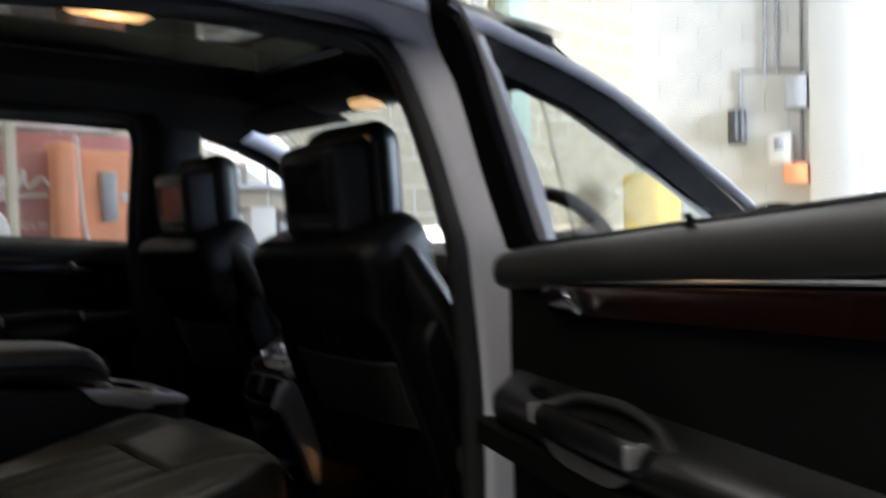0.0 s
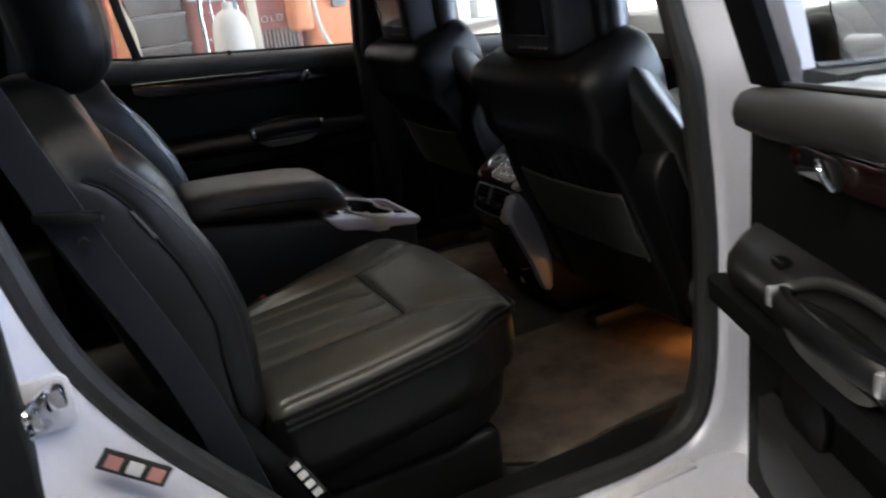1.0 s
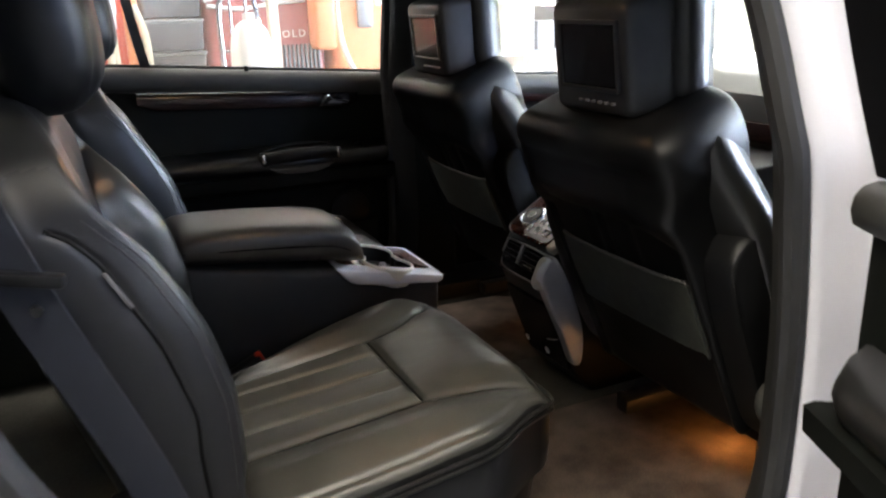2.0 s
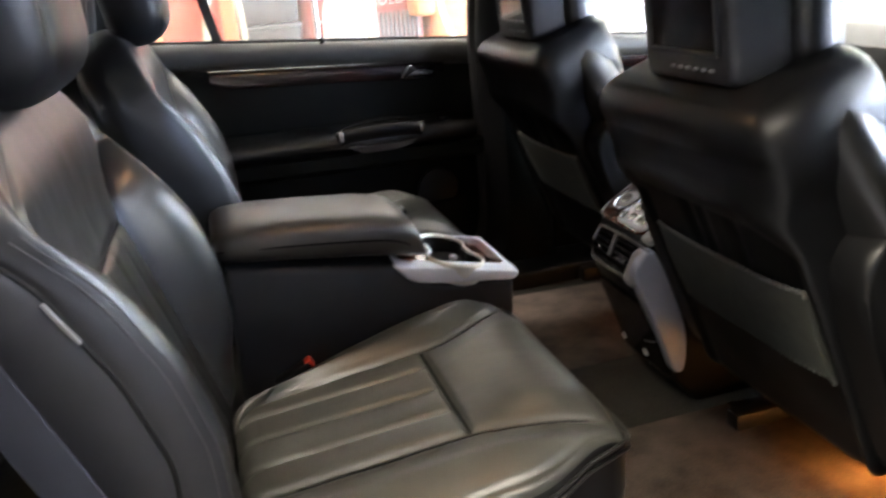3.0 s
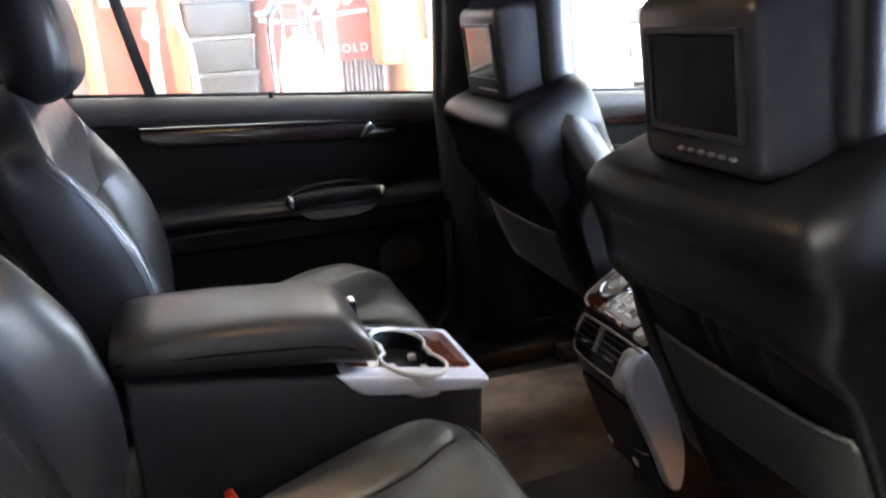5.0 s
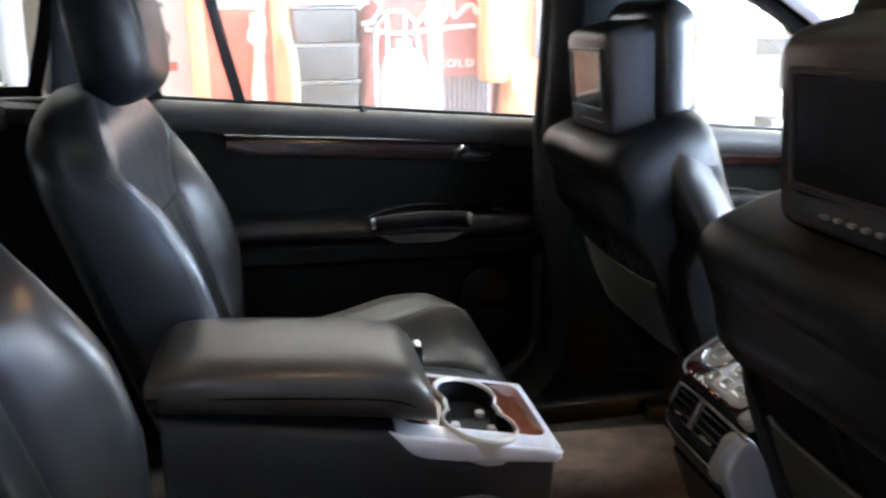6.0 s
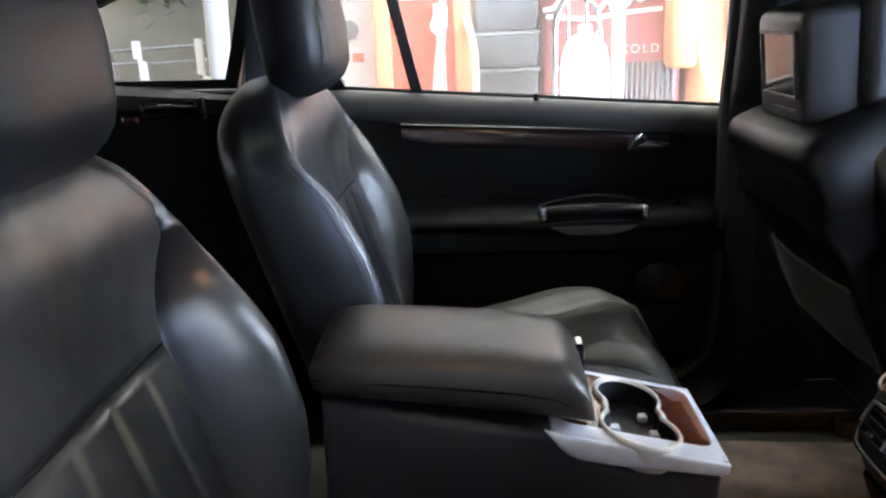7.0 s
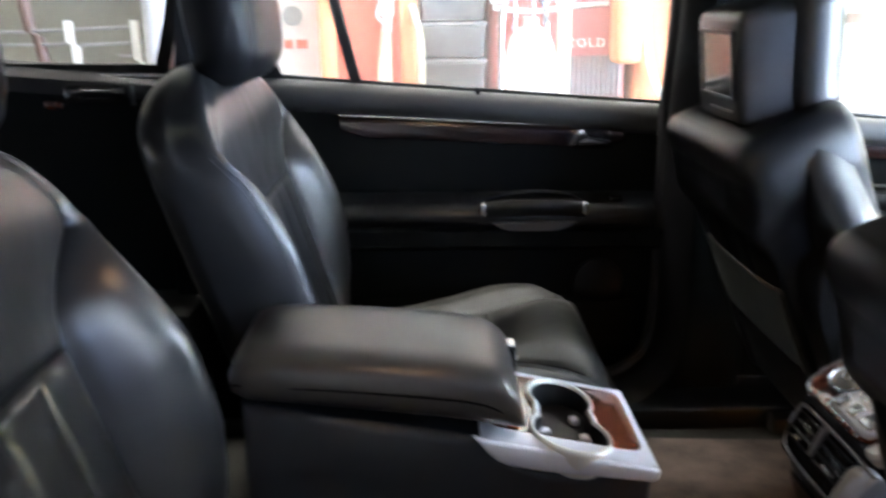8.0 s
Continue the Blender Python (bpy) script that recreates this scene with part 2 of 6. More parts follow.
def box(x0, x1, y0, y1, z0, z1, bevel=0.0, seg=2, bm=None):
    b = bmesh.new()
    bmesh.ops.create_cube(b, size=1)
    b.transform(Matrix.LocRotScale(((x0 + x1) / 2, (y0 + y1) / 2, (z0 + z1) / 2), None, (abs(x1 - x0), abs(y1 - y0), abs(z1 - z0))))
    if bevel:
        bmesh.ops.bevel(b, geom=b.edges[:], offset=bevel, segments=seg, profile=0.5, affect="EDGES")
    return join(bm, b) if bm else b


def join(bm, b):
    me = bpy.data.meshes.new("tmp")
    b.to_mesh(me)
    b.free()
    bm.from_mesh(me)
    bpy.data.meshes.remove(me)
    return bm


def rod(p, q, r, r2=None, seg=12, bm=None):
    p, q = Vector(p), Vector(q)
    b = bmesh.new()
    bmesh.ops.create_cone(b, cap_ends=True, segments=seg, radius1=r, radius2=r if r2 is None else r2, depth=(q - p).length)
    b.transform(Matrix.Translation((p + q) / 2) @ (q - p).to_track_quat("Z", "Y").to_matrix().to_4x4())
    return join(bm, b) if bm else b


def ball(c, rx, ry, rz, seg=16, bm=None):
    b = bmesh.new()
    bmesh.ops.create_uvsphere(b, u_segments=seg, v_segments=seg // 2, radius=1)
    b.transform(Matrix.LocRotScale(c, None, (rx, ry, rz)))
    return join(bm, b) if bm else b


def smooth_path(pts, n=6, closed=False):
    pts = [Vector(p) for p in pts]
    out, k = [], len(pts)
    for i in range(k if closed else k - 1):
        if closed:
            a, b, c, d = pts[i - 1], pts[i], pts[(i + 1) % k], pts[(i + 2) % k]
        else:
            a, b, c, d = pts[max(i - 1, 0)], pts[i], pts[i + 1], pts[min(i + 2, k - 1)]
        for j in range(n):
            t = j / n
            out.append(0.5 * (2 * b + (c - a) * t + (2 * a - 5 * b + 4 * c - d) * t * t + (3 * b - a - 3 * c + d) * t ** 3))
    if not closed:
        out.append(pts[-1])
    return out


def sweep(path, profile, up=(0, 0, 1), closed=False, bm=None, scale=None):
    """A profile [(side, up)] carried along a path."""
    b = bm or bmesh.new()
    up = Vector(up)
    rings, k = [], len(path)
    for i, p in enumerate(path):
        if closed:
            d = path[(i + 1) % k] - path[i - 1]
        else:
            d = path[min(i + 1, k - 1)] - path[max(i - 1, 0)]
        d.normalize()
        side = d.cross(up).normalized()
        top = side.cross(d).normalized()
        f = scale(i / (k - 1)) if scale else 1
        rings.append([b.verts.new(p + side * (u * f) + top * (v * f)) for u, v in profile])
    m = len(profile)
    for i in range(k if closed else k - 1):
        r, s = rings[i], rings[(i + 1) % k]
        for j in range(m):
            b.faces.new((r[j], r[(j + 1) % m], s[(j + 1) % m], s[j]))
    if not closed:
        b.faces.new(rings[0])
        b.faces.new(rings[-1][::-1])
    return b


def circle(r, n=10, ry=None):
    return [(r * math.cos(2 * math.pi * i / n), (ry or r) * math.sin(2 * math.pi * i / n)) for i in range(n)]


def tube(pts, r, n=6, seg=10, closed=False, up=(0, 0, 1), bm=None):
    return sweep(smooth_path(pts, n, closed), circle(r, seg), up, closed, bm)


def loft(rings, cap=True, bm=None):
    b = bm or bmesh.new()
    vs = [[b.verts.new(p) for p in r] for r in rings]
    n = len(rings[0])
    for r, s in zip(vs, vs[1:]):
        for j in range(n):
            b.faces.new((r[j], r[(j + 1) % n], s[(j + 1) % n], s[j]))
    if cap:
        b.faces.new(vs[0][::-1])
        b.faces.new(vs[-1])
    return b


def slab(outline, axis, a, b, bevel=0.0, seg=2, bm=None):
    """A flat outline of 2D points, thick from a to b along an axis."""
    def place(p, w):
        return {"x": (w, p[0], p[1]), "y": (p[0], w, p[1]), "z": (p[0], p[1], w)}[axis]
    m = bmesh.new()
    lo, hi = [m.verts.new(place(p, a)) for p in outline], [m.verts.new(place(p, b)) for p in outline]
    n = len(outline)
    m.faces.new(lo)
    m.faces.new(hi[::-1])
    for i in range(n):
        m.faces.new((lo[i], hi[i], hi[(i + 1) % n], lo[(i + 1) % n]))
    bmesh.ops.recalc_face_normals(m, faces=m.faces)
    if bevel:
        rim = [e for e in m.edges if any(len(f.verts) == n for f in e.link_faces)] if n > 4 else m.edges[:]
        bmesh.ops.bevel(m, geom=rim, offset=bevel, segments=seg, profile=0.5, affect="EDGES")
    return join(bm, m) if bm else m


def round_rect(x0, x1, y0, y1, r, n=5):
    out = []
    for cx, cy, a in ((x1 - r, y1 - r, 0), (x0 + r, y1 - r, 90), (x0 + r, y0 + r, 180), (x1 - r, y0 + r, 270)):
        for i in range(n + 1):
            w = radians(a + 90 * i / n)
            out.append((cx + r * math.cos(w), cy + r * math.sin(w)))
    return out


def step(x, a, b):
    t = min(1, max(0, (x - a) / (b - a)))
    return t * t * (3 - 2 * t)


def pillow(L, W, T, frame_of, relief=None, re=0.03, n=4.0, nu=100, nv=70, back=None, back_n=4.0):
    """An upholstered block: half width W(h) and depth T(h) along its length L, rounded ends, relief(s, h) on its face."""
    b = bmesh.new()
    hs = [(re * (1 - math.cos(radians(a))), re * (1 - math.sin(radians(a)))) for a in (8, 20, 35, 52, 70)]
    k = nv
    mid = [(re + (L - 2 * re) * i / k, 0) for i in range(k + 1)]
    rows = hs + mid + [(L - h, q) for h, q in hs[::-1]]
    rings = []
    for h, q in rows:
        w, t = max(W(h) - q, 0.004), max(T(h) - q, 0.004)
        tb = max((back(h) if back else T(h)) - q, 0.004)
        ring = []
        for i in range(nu):
            u = -1 + 2 * i / (nu - 1)
            s = 0.65 * u + 0.35 * math.sin(u * math.pi / 2)
            d = t * max(0.0, 1 - abs(s) ** n) ** (1 / n)
            if relief:
                d += relief(s * w, h) * (d / t) ** 0.5
            ring.append(b.verts.new(frame_of(s * w, h, d)))
        nb = nu // 4
        for i in range(1, nb):
            u = 1 - 2 * i / nb
            s = 0.65 * u + 0.35 * math.sin(u * math.pi / 2)
            ring.append(b.verts.new(frame_of(s * w, h, -tb * max(0.0, 1 - abs(s) ** back_n) ** (1 / back_n))))
        rings.append(ring)
    m = len(rings[0])
    for r, s in zip(rings, rings[1:]):
        for j in range(m):
            b.faces.new((r[j], r[(j + 1) % m], s[(j + 1) % m], s[j]))
    b.faces.new(rings[0][::-1])
    b.faces.new(rings[-1])
    return b

# ---- garage ----


def wall_of_bricks(name, origin, along, length, height, holes, label, side, paint, near=None):
    """A painted brick wall: a mortar slab with raised bricks in one joined part."""
    along, up = Vector(along), Vector((0, 0, 1))
    n = Vector(side)
    o = Vector(origin)
    bm = bmesh.new()
    spans = [(0, length, 0, height)]
    for a, b, c, d in holes:
        nxt = []
        for s0, s1, z0, z1 in spans:
            if b <= s0 or a >= s1:
                nxt.append((s0, s1, z0, z1))
                continue
            if a > s0:
                nxt.append((s0, a, z0, z1))
            if b < s1:
                nxt.append((b, s1, z0, z1))
            if d < z1:
                nxt.append((max(a, s0), min(b, s1), d, z1))
            if c > z0:
                nxt.append((max(a, s0), min(b, s1), z0, c))
        spans = nxt
    for s0, s1, z0, z1 in spans:
        p, q = o + along * s0 + up * z0 - n * 0.2, o + along * s1 + up * z1
        box(p.x, q.x, p.y, q.y, p.z, q.z, bm=bm)
    wall = whole(name, bm, MORTAR, label, "wall", "structure")
    verts, faces = [], []
    bl, bh, j = 0.40, 0.20, 0.012
    block = bpy.data.meshes.new("block")
    ends = [(0, 0), (bl - j, 0), (bl - j, bh - j), (0, bh - j)]
    corner = [along * (s + e * (1 - 2 * (s > 0))) + up * (z + e * (1 - 2 * (z > 0))) + n * depth for depth, e in ((0.0, 0.0), (0.004, 0.005)) for s, z in ends]
    block.from_pydata(corner, [], [(4, 5, 6, 7)] + [(i, (i + 1) % 4, 4 + (i + 1) % 4, 4 + i) for i in range(4)])
    block.materials.append(paint)
    for r in range(int(height / bh)):
        for c in range(-1, int(length / bl) + 1):
            s0, s1 = c * bl + (bl / 2 if r % 2 else 0) + j, (c + 1) * bl + (bl / 2 if r % 2 else 0)
            z0, z1 = r * bh + j, (r + 1) * bh
            s0, s1 = max(s0, 0), min(s1, length)
            if s1 - s0 < 0.05 or any(s1 > a and s0 < b and z1 > cc and z0 < d for a, b, cc, d in holes):
                continue
            if near and near[0] < s0 and s1 < near[1] and near[2] < z0 and z1 < near[3] and s1 - s0 > bl - j - 0.001:
                ob = new("block", block)
                ob.location = o + along * s0 + up * z0
                ob.parent = wall
                continue
            k = len(verts)
            for depth, e in ((0.0, 0.0), (0.004, 0.005)):
                for s, z in ((s0 + e, z0 + e), (s1 - e, z0 + e), (s1 - e, z1 - e), (s0 + e, z1 - e)):
                    verts.append(o + along * s + up * z + n * depth)
            faces += [(k + 4, k + 5, k + 6, k + 7)] + [(k + i, k + (i + 1) % 4, k + 4 + (i + 1) % 4, k + 4 + i) for i in range(4)]
    me = bpy.data.meshes.new("block_courses")
    me.from_pydata(verts, [], faces)
    me.materials.append(paint)
    ob = new("block_courses", me)
    ob.parent = wall
    tagged(ob, kind="stuff")
    return wall


WALL_LEFT, WALL_FRONT, WALL_RIGHT, WALL_BACK, CEIL = 2.7, 6.0, -6.6, -6.0, 4.3
whole("floor", box(WALL_BACK - 0.2, WALL_FRONT + 6, WALL_RIGHT - 6, WALL_LEFT + 0.2, -0.2, 0), CONCRETE, "worn grey concrete garage floor", "floor", "structure")
whole("ceiling", box(WALL_BACK - 0.2, WALL_FRONT + 0.2, WALL_RIGHT - 0.2, WALL_LEFT + 0.2, CEIL, CEIL + 0.15), CEILING, "plain grey garage ceiling", "ceiling", "structure")
wall_of_bricks("wall_front", (WALL_FRONT, WALL_RIGHT, 0), (0, 1, 0), WALL_LEFT - WALL_RIGHT, CEIL, [(1.5, 7.15, 0, 3.4)], "white painted block wall beside an open bay", (-1, 0, 0), BRICK, (7.1, 9.3, 1.0, 3.7))
wall_of_bricks("wall_left", (WALL_BACK, WALL_LEFT, 0), (1, 0, 0), WALL_FRONT - WALL_BACK, CEIL, [], "tan painted block wall behind old pumps", (0, -1, 0), TAN_BRICK, (7.0, 12.0, 0.9, 3.3))
whole("wall_right", box(WALL_BACK, 2.4, WALL_RIGHT - 0.2, WALL_RIGHT, 0, CEIL), PLASTER, "plain plastered garage wall", "wall", "structure")
whole("wall_right_end", box(5.6, WALL_FRONT, WALL_RIGHT - 0.2, WALL_RIGHT, 0, CEIL), PLASTER, "plain plastered garage wall", "wall", "structure")
whole("wall_right_head", box(2.4, 5.6, WALL_RIGHT - 0.2, WALL_RIGHT, 3.6, CEIL), PLASTER, "plain plastered garage wall", "wall", "structure")
whole("wall_back", box(WALL_BACK - 0.2, WALL_BACK, WALL_RIGHT, WALL_LEFT, 0, CEIL), PLASTER, "plain plastered garage wall", "wall", "structure")
whole("backdrop", box(9.0, 9.1, -9, 2, 0, 6), DAYLIGHT, "bright daylight outside the bay door", "backdrop", "structure")

# ---- car shell ----
SIDE = lambda z: 0.30 * max(0.0, z - 1.10)
car = thing("car_body", (0, 0, 0), "silver people carrier with its rear door open", "car")


def opening(sign, off, y):
    """The edge of a rear door opening, widened by off."""
    pts = [(-0.25, 0.535), (0.05, 0.505), (0.24, 0.500), (0.335, 0.540), (0.376, 0.63), (0.378, 0.90), (0.372, 1.13), (0.340, 1.29), (0.285, 1.412),
           (0.16, 1.452), (-0.12, 1.445), (-0.38, 1.415), (-0.545, 1.36), (-0.605, 1.22), (-0.582, 1.06), (-0.552, 0.94), (-0.494, 0.825), (-0.41, 0.71), (-0.33, 0.61)]
    if sign > 0:
        pts[6:10] = [(0.374, 1.13), (0.368, 1.30), (0.355, 1.42), (0.28, 1.462)]
        pts[12:15] = [(-0.485, 1.37), (-0.525, 1.22), (-0.548, 1.06)]
    else:
        pts[3:10] = [(0.325, 0.535), (0.354, 0.63), (0.358, 0.80), (0.353, 0.91), (0.341, 1.02), (0.328, 1.13), (0.318, 1.25), (0.296, 1.36), (0.258, 1.436), (0.16, 1.462)]
    path = smooth_path([(x, 0, z) for x, z in pts], 5, True)
    out = []
    k = len(path)
    for i, p in enumerate(path):
        d = (path[(i + 1) % k] - path[i - 1]).normalized()
        out.append(Vector((p.x + d.z * off, sign * (y - SIDE(p.z)), p.z - d.x * off)))
    return out


for sg in (-1, 1):
    rings = [opening(sg, o, y) for o, y in ((0.0, 0.715), (0.004, 0.735), (0.014, 0.745), (0.045, 0.755), (0.060, 0.770), (0.068, 0.80), (0.085, 0.83))[:7 if sg < 0 else 3]]
    # The far jamb is silver too; black here stands for the dark gap.
    part("door_frame", loft(rings, cap=False), PAINT if sg < 0 else RUBBER, car, "bare silver door jamb with a latch" if sg < 0 else "jamb blackened for the dark behind the shut door", 60)
    part("door_seal", sweep(opening(sg, -0.008, 0.715), circle(0.018, 10), (0, 1, 0), True), RUBBER, car, "black rubber door seal")
    rings = [opening(sg, o, y) for o, y in (((-0.004, 0.712), (0.006, 0.685), (0.020, 0.655), (0.05, 0.63), (0.12, 0.625)) if sg < 0 else ((-0.012, 0.712), (-0.012, 0.66), (0.03, 0.63)))]
    # Far pillar lining in a darker material, as shade put into its colour.
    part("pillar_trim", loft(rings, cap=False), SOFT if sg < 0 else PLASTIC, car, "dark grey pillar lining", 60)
part("arch_lining", slab([(-0.64, 0.39), (-0.15, 0.39), (-0.24, 0.56), (-0.42, 0.72), (-0.50, 0.95), (-0.64, 1.0)], "y", 0.715, 0.750, 0.006), TRIM, car)
# rear quarter, sill and front wing skins
for sg in (-1, 1):
    skin = slab([(-2.2, 0.45), (-0.86, 0.45), (-0.40, 0.50), (-0.55, 0.72), (-0.66, 0.95), (-0.70, 1.12), (-0.68, 1.135), (-2.2, 1.175)], "y", sg * 0.84, sg * 0.93, 0.02)
    part("quarter_panel", skin, PAINT, car)
    part("sill", box(-0.42, 1.5, sg * 0.70, sg * 0.88, 0.36, 0.487, 0.02, 3), PAINT, car)
    part("wing", slab([(1.30, 0.4), (2.5, 0.4), (2.5, 0.88), (1.9, 1.02), (1.22, 1.10), (1.22, 0.6)], "y", sg * 0.80, sg * 0.92, 0.03), PAINT, car)
    if sg < 0:
        part("roof_rail", tube([(1.22, -0.795, 1.13), (1.136, -0.778, 1.19), (0.951, -0.748, 1.292), (0.782, -0.724, 1.37), (0.624, -0.708, 1.423), (0.48, -0.698, 1.458), (0.35, -0.69, 1.480), (0.0, -0.675, 1.497), (-0.7, -0.66, 1.478), (-1.5, -0.66, 1.44), (-2.0, -0.68, 1.25)], 0.014, 8, 12), PAINT, car)
    else:
        part("roof_rail", tube([(1.24, sg * 0.765, 1.13), (1.16, sg * 0.74, 1.205), (0.83, sg * 0.68, 1.395), (0.42, sg * 0.645, 1.495), (0.0, sg * 0.64, 1.515), (-0.7, sg * 0.65, 1.49), (-1.5, sg * 0.66, 1.44), (-2.0, sg * 0.68, 1.25)], 0.030, 8, 12), PAINT, car)
    part("pillar_post", tube([(0.442, sg * 0.765, 0.50), (0.438, sg * 0.762, 1.10), (0.412, sg * 0.70, 1.30), (0.405, sg * 0.65, 1.45)], 0.022, 6, 12), PLASTIC, car)
    e = 0.085 if sg > 0 else -0.03
    # Same lining on both sides; the far one is darkened as painted shade.
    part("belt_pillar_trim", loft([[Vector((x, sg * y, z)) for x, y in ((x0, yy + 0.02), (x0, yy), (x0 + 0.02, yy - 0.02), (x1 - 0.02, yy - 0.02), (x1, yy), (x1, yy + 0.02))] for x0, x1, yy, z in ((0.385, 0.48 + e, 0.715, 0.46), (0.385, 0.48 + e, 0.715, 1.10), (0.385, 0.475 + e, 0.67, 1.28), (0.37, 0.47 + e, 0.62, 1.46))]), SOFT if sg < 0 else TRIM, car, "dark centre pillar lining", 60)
part("hood", slab([(1.25, -0.85), (2.5, -0.80), (2.5, 0.80), (1.25, 0.85)], "z", 1.02, 1.06, 0.015), PAINT, car)
part("bulkhead", box(1.50, 1.56, -0.80, 0.80, 0.40, 1.02), PLASTIC, car)
part("tailgate", box(-2.25, -2.18, -0.84, 0.84, 0.45, 1.15, 0.02), PAINT, car)
for sg in (-1, 1):
    part("sill_trim", box(-0.60, 1.45, sg * 0.60, sg * (0.715 if sg < 0 else 0.754), 0.39, 0.492, 0.012), PLASTIC, car, "black plastic sill trim")
    part("rear_arch_lining", box(-2.17, -0.58, sg * 0.60, sg * 0.80, 0.40, 0.72, 0.02), CARPET, car)
part("scuff_plate", box(-0.02, 0.28, -0.765, -0.722, 0.480, 0.4935, 0.003), SATIN, car, "brushed metal scuff plate")
part("floor_pan", box(-2.2, 1.52, -0.70, 0.70, 0.38, 0.448), CARPET, car, "charcoal carpet on the car's floor")
part("tunnel_carpet", loft([[Vector((x, y, z)) for y, z in ((-0.15, 0.445), (-0.12, 0.460), (-0.06, 0.470), (0.06, 0.470), (0.12, 0.460), (0.15, 0.445))] for x in (-0.4, 0.1, 0.6, 1.2)]), CARPET, car)
part("load_floor", box(-2.18, -0.75, -0.66, 0.66, 0.50, 0.66, 0.02), CARPET, car)


def roof_z(x, y):
    return 1.565 - 0.075 * (abs(y) / 0.66) ** 3 - 0.03 * ((x + 0.3) / 1.0) ** 2


SUN_X, SUN_Y = (-0.75, 0.58), 0.33


def sheet(xs, ys, z, skip, thick):
    b = bmesh.new()
    for dz in (0.0, thick):
        v = {(i, j): b.verts.new((x, y, z(x, y) + dz)) for i, x in enumerate(xs) for j, y in enumerate(ys)}
        for i in range(len(xs) - 1):
            for j in range(len(ys) - 1):
                if not skip((xs[i] + xs[i + 1]) / 2, (ys[j] + ys[j + 1]) / 2):
                    b.faces.new((v[i, j], v[i + 1, j], v[i + 1, j + 1], v[i, j + 1]))
    return b


in_sun = lambda x, y: SUN_X[0] < x < SUN_X[1] and abs(y) < SUN_Y
rx = [-2.05, -1.6, -1.2, -0.95, -0.75, -0.5, -0.25, 0.0, 0.2, 0.4, 0.58, 0.70]
ry = [-0.66, -0.60, -0.53, -0.45, -0.33, -0.2, 0.0, 0.2, 0.33, 0.45, 0.53, 0.60, 0.66]
part("roof", sheet(rx, ry, lambda x, y: roof_z(x, y) + 0.03, in_sun, 0.01), PAINT, car)
part("headliner", sheet(rx, ry, lambda x, y: roof_z(x, y) - 0.055, in_sun, 0.006), HEADLINE, car, "dark grey cloth headliner", 60)
part("sunroof_glass", box(SUN_X[0], SUN_X[1], -SUN_Y, SUN_Y, 1.560, 1.566), DARK_GLASS, car, "dark tinted sunroof glass")
lip = bmesh.new()
for a, b_, r0, r1 in ((SUN_X[0], SUN_X[1], SUN_Y, SUN_Y + 0.03), (SUN_X[0], SUN_X[1], -SUN_Y - 0.03, -SUN_Y)):
    box(a, b_, r0, r1, 1.492, 1.56, 0.008, 2, lip)
box(SUN_X[1], SUN_X[1] + 0.05, -SUN_Y - 0.03, SUN_Y + 0.03, 1.488, 1.56, 0.008, 2, lip)
box(SUN_X[0] - 0.03, SUN_X[0], -SUN_Y - 0.03, SUN_Y + 0.03, 1.492, 1.56, 0.008, 2, lip)
part("sunroof_frame", lip, HEADLINE, car)
ws = loft([[Vector((1.30, y, 1.12)) for y in (-0.72, 0.72)] + [Vector((0.70, y, 1.50)) for y in (0.60, -0.60)], [Vector((1.305, y, 1.125)) for y in (-0.72, 0.72)] + [Vector((0.705, y, 1.505)) for y in (0.60, -0.60)]])
glass = part("windscreen", ws, TINTED, car)
glass.visible_shadow = False
part("header_rail", box(0.60, 0.74, -0.60, 0.60, 1.452, 1.52, 0.02, 3), HEADLINE, car)
for y0, y1 in ((-0.56, -0.16), (0.16, 0.56)):
    part("sun_visor", loft([[Vector((x, y, z)) for x, z in ((0.60, 1.466), (0.61, 1.455), (0.74, 1.418), (0.76, 1.422), (0.755, 1.432), (0.62, 1.470))] for y in (y0, y0 + 0.02, y1 - 0.02, y1)]), HEADLINE, car, "folded dark grey sun visor", 60)
part("overhead_console", loft([[Vector((x, y * k, z)) for x, z in ((0.52, 1.484), (0.58, 1.452), (0.70, 1.432), (0.75, 1.446), (0.74, 1.49))] for y, k in ((-0.13, 1), (-0.11, 1), (0.11, 1), (0.13, 1))]), HEADLINE, car, "grey overhead console", 60)
# wheels
for x in (-1.45, 1.45):
    for sg in (-1, 1):
        ty = part("wheel", sweep([Vector((x + 0.27 * math.cos(w), sg * 0.80, 0.335 + 0.27 * math.sin(w))) for w in [2 * math.pi * i / 40 for i in range(40)]], [(-0.065, -0.10), (0.065, -0.10), (0.065, 0.10), (-0.065, 0.10)], (0, 1, 0), True), RUBBER, car, "black tyre on an alloy rim", 50)
        part("rim", loft([[Vector((x + r * math.cos(w), sg * y, 0.335 + r * math.sin(w))) for w in [2 * math.pi * i / 32 for i in range(32)]] for r, y in ((0.206, 0.72), (0.206, 0.885), (0.19, 0.895), (0.15, 0.875), (0.05, 0.885), (0.04, 0.89))]), SATIN, ty)
# latch and warning stickers on the jamb
latch = part("door_latch", tube([(-0.555, -0.752, 0.935), (-0.585, -0.80, 0.930), (-0.600, -0.80, 0.905), (-0.572, -0.752, 0.895)], 0.006), CHROME, car, "bare steel door latch")
for x, z in ((-0.560, 0.928), (-0.585, 0.912)):
    part("latch_claw", box(x - 0.010, x + 0.010, -0.785, -0.757, z - 0.012, z + 0.012, 0.005), CHROME, latch)
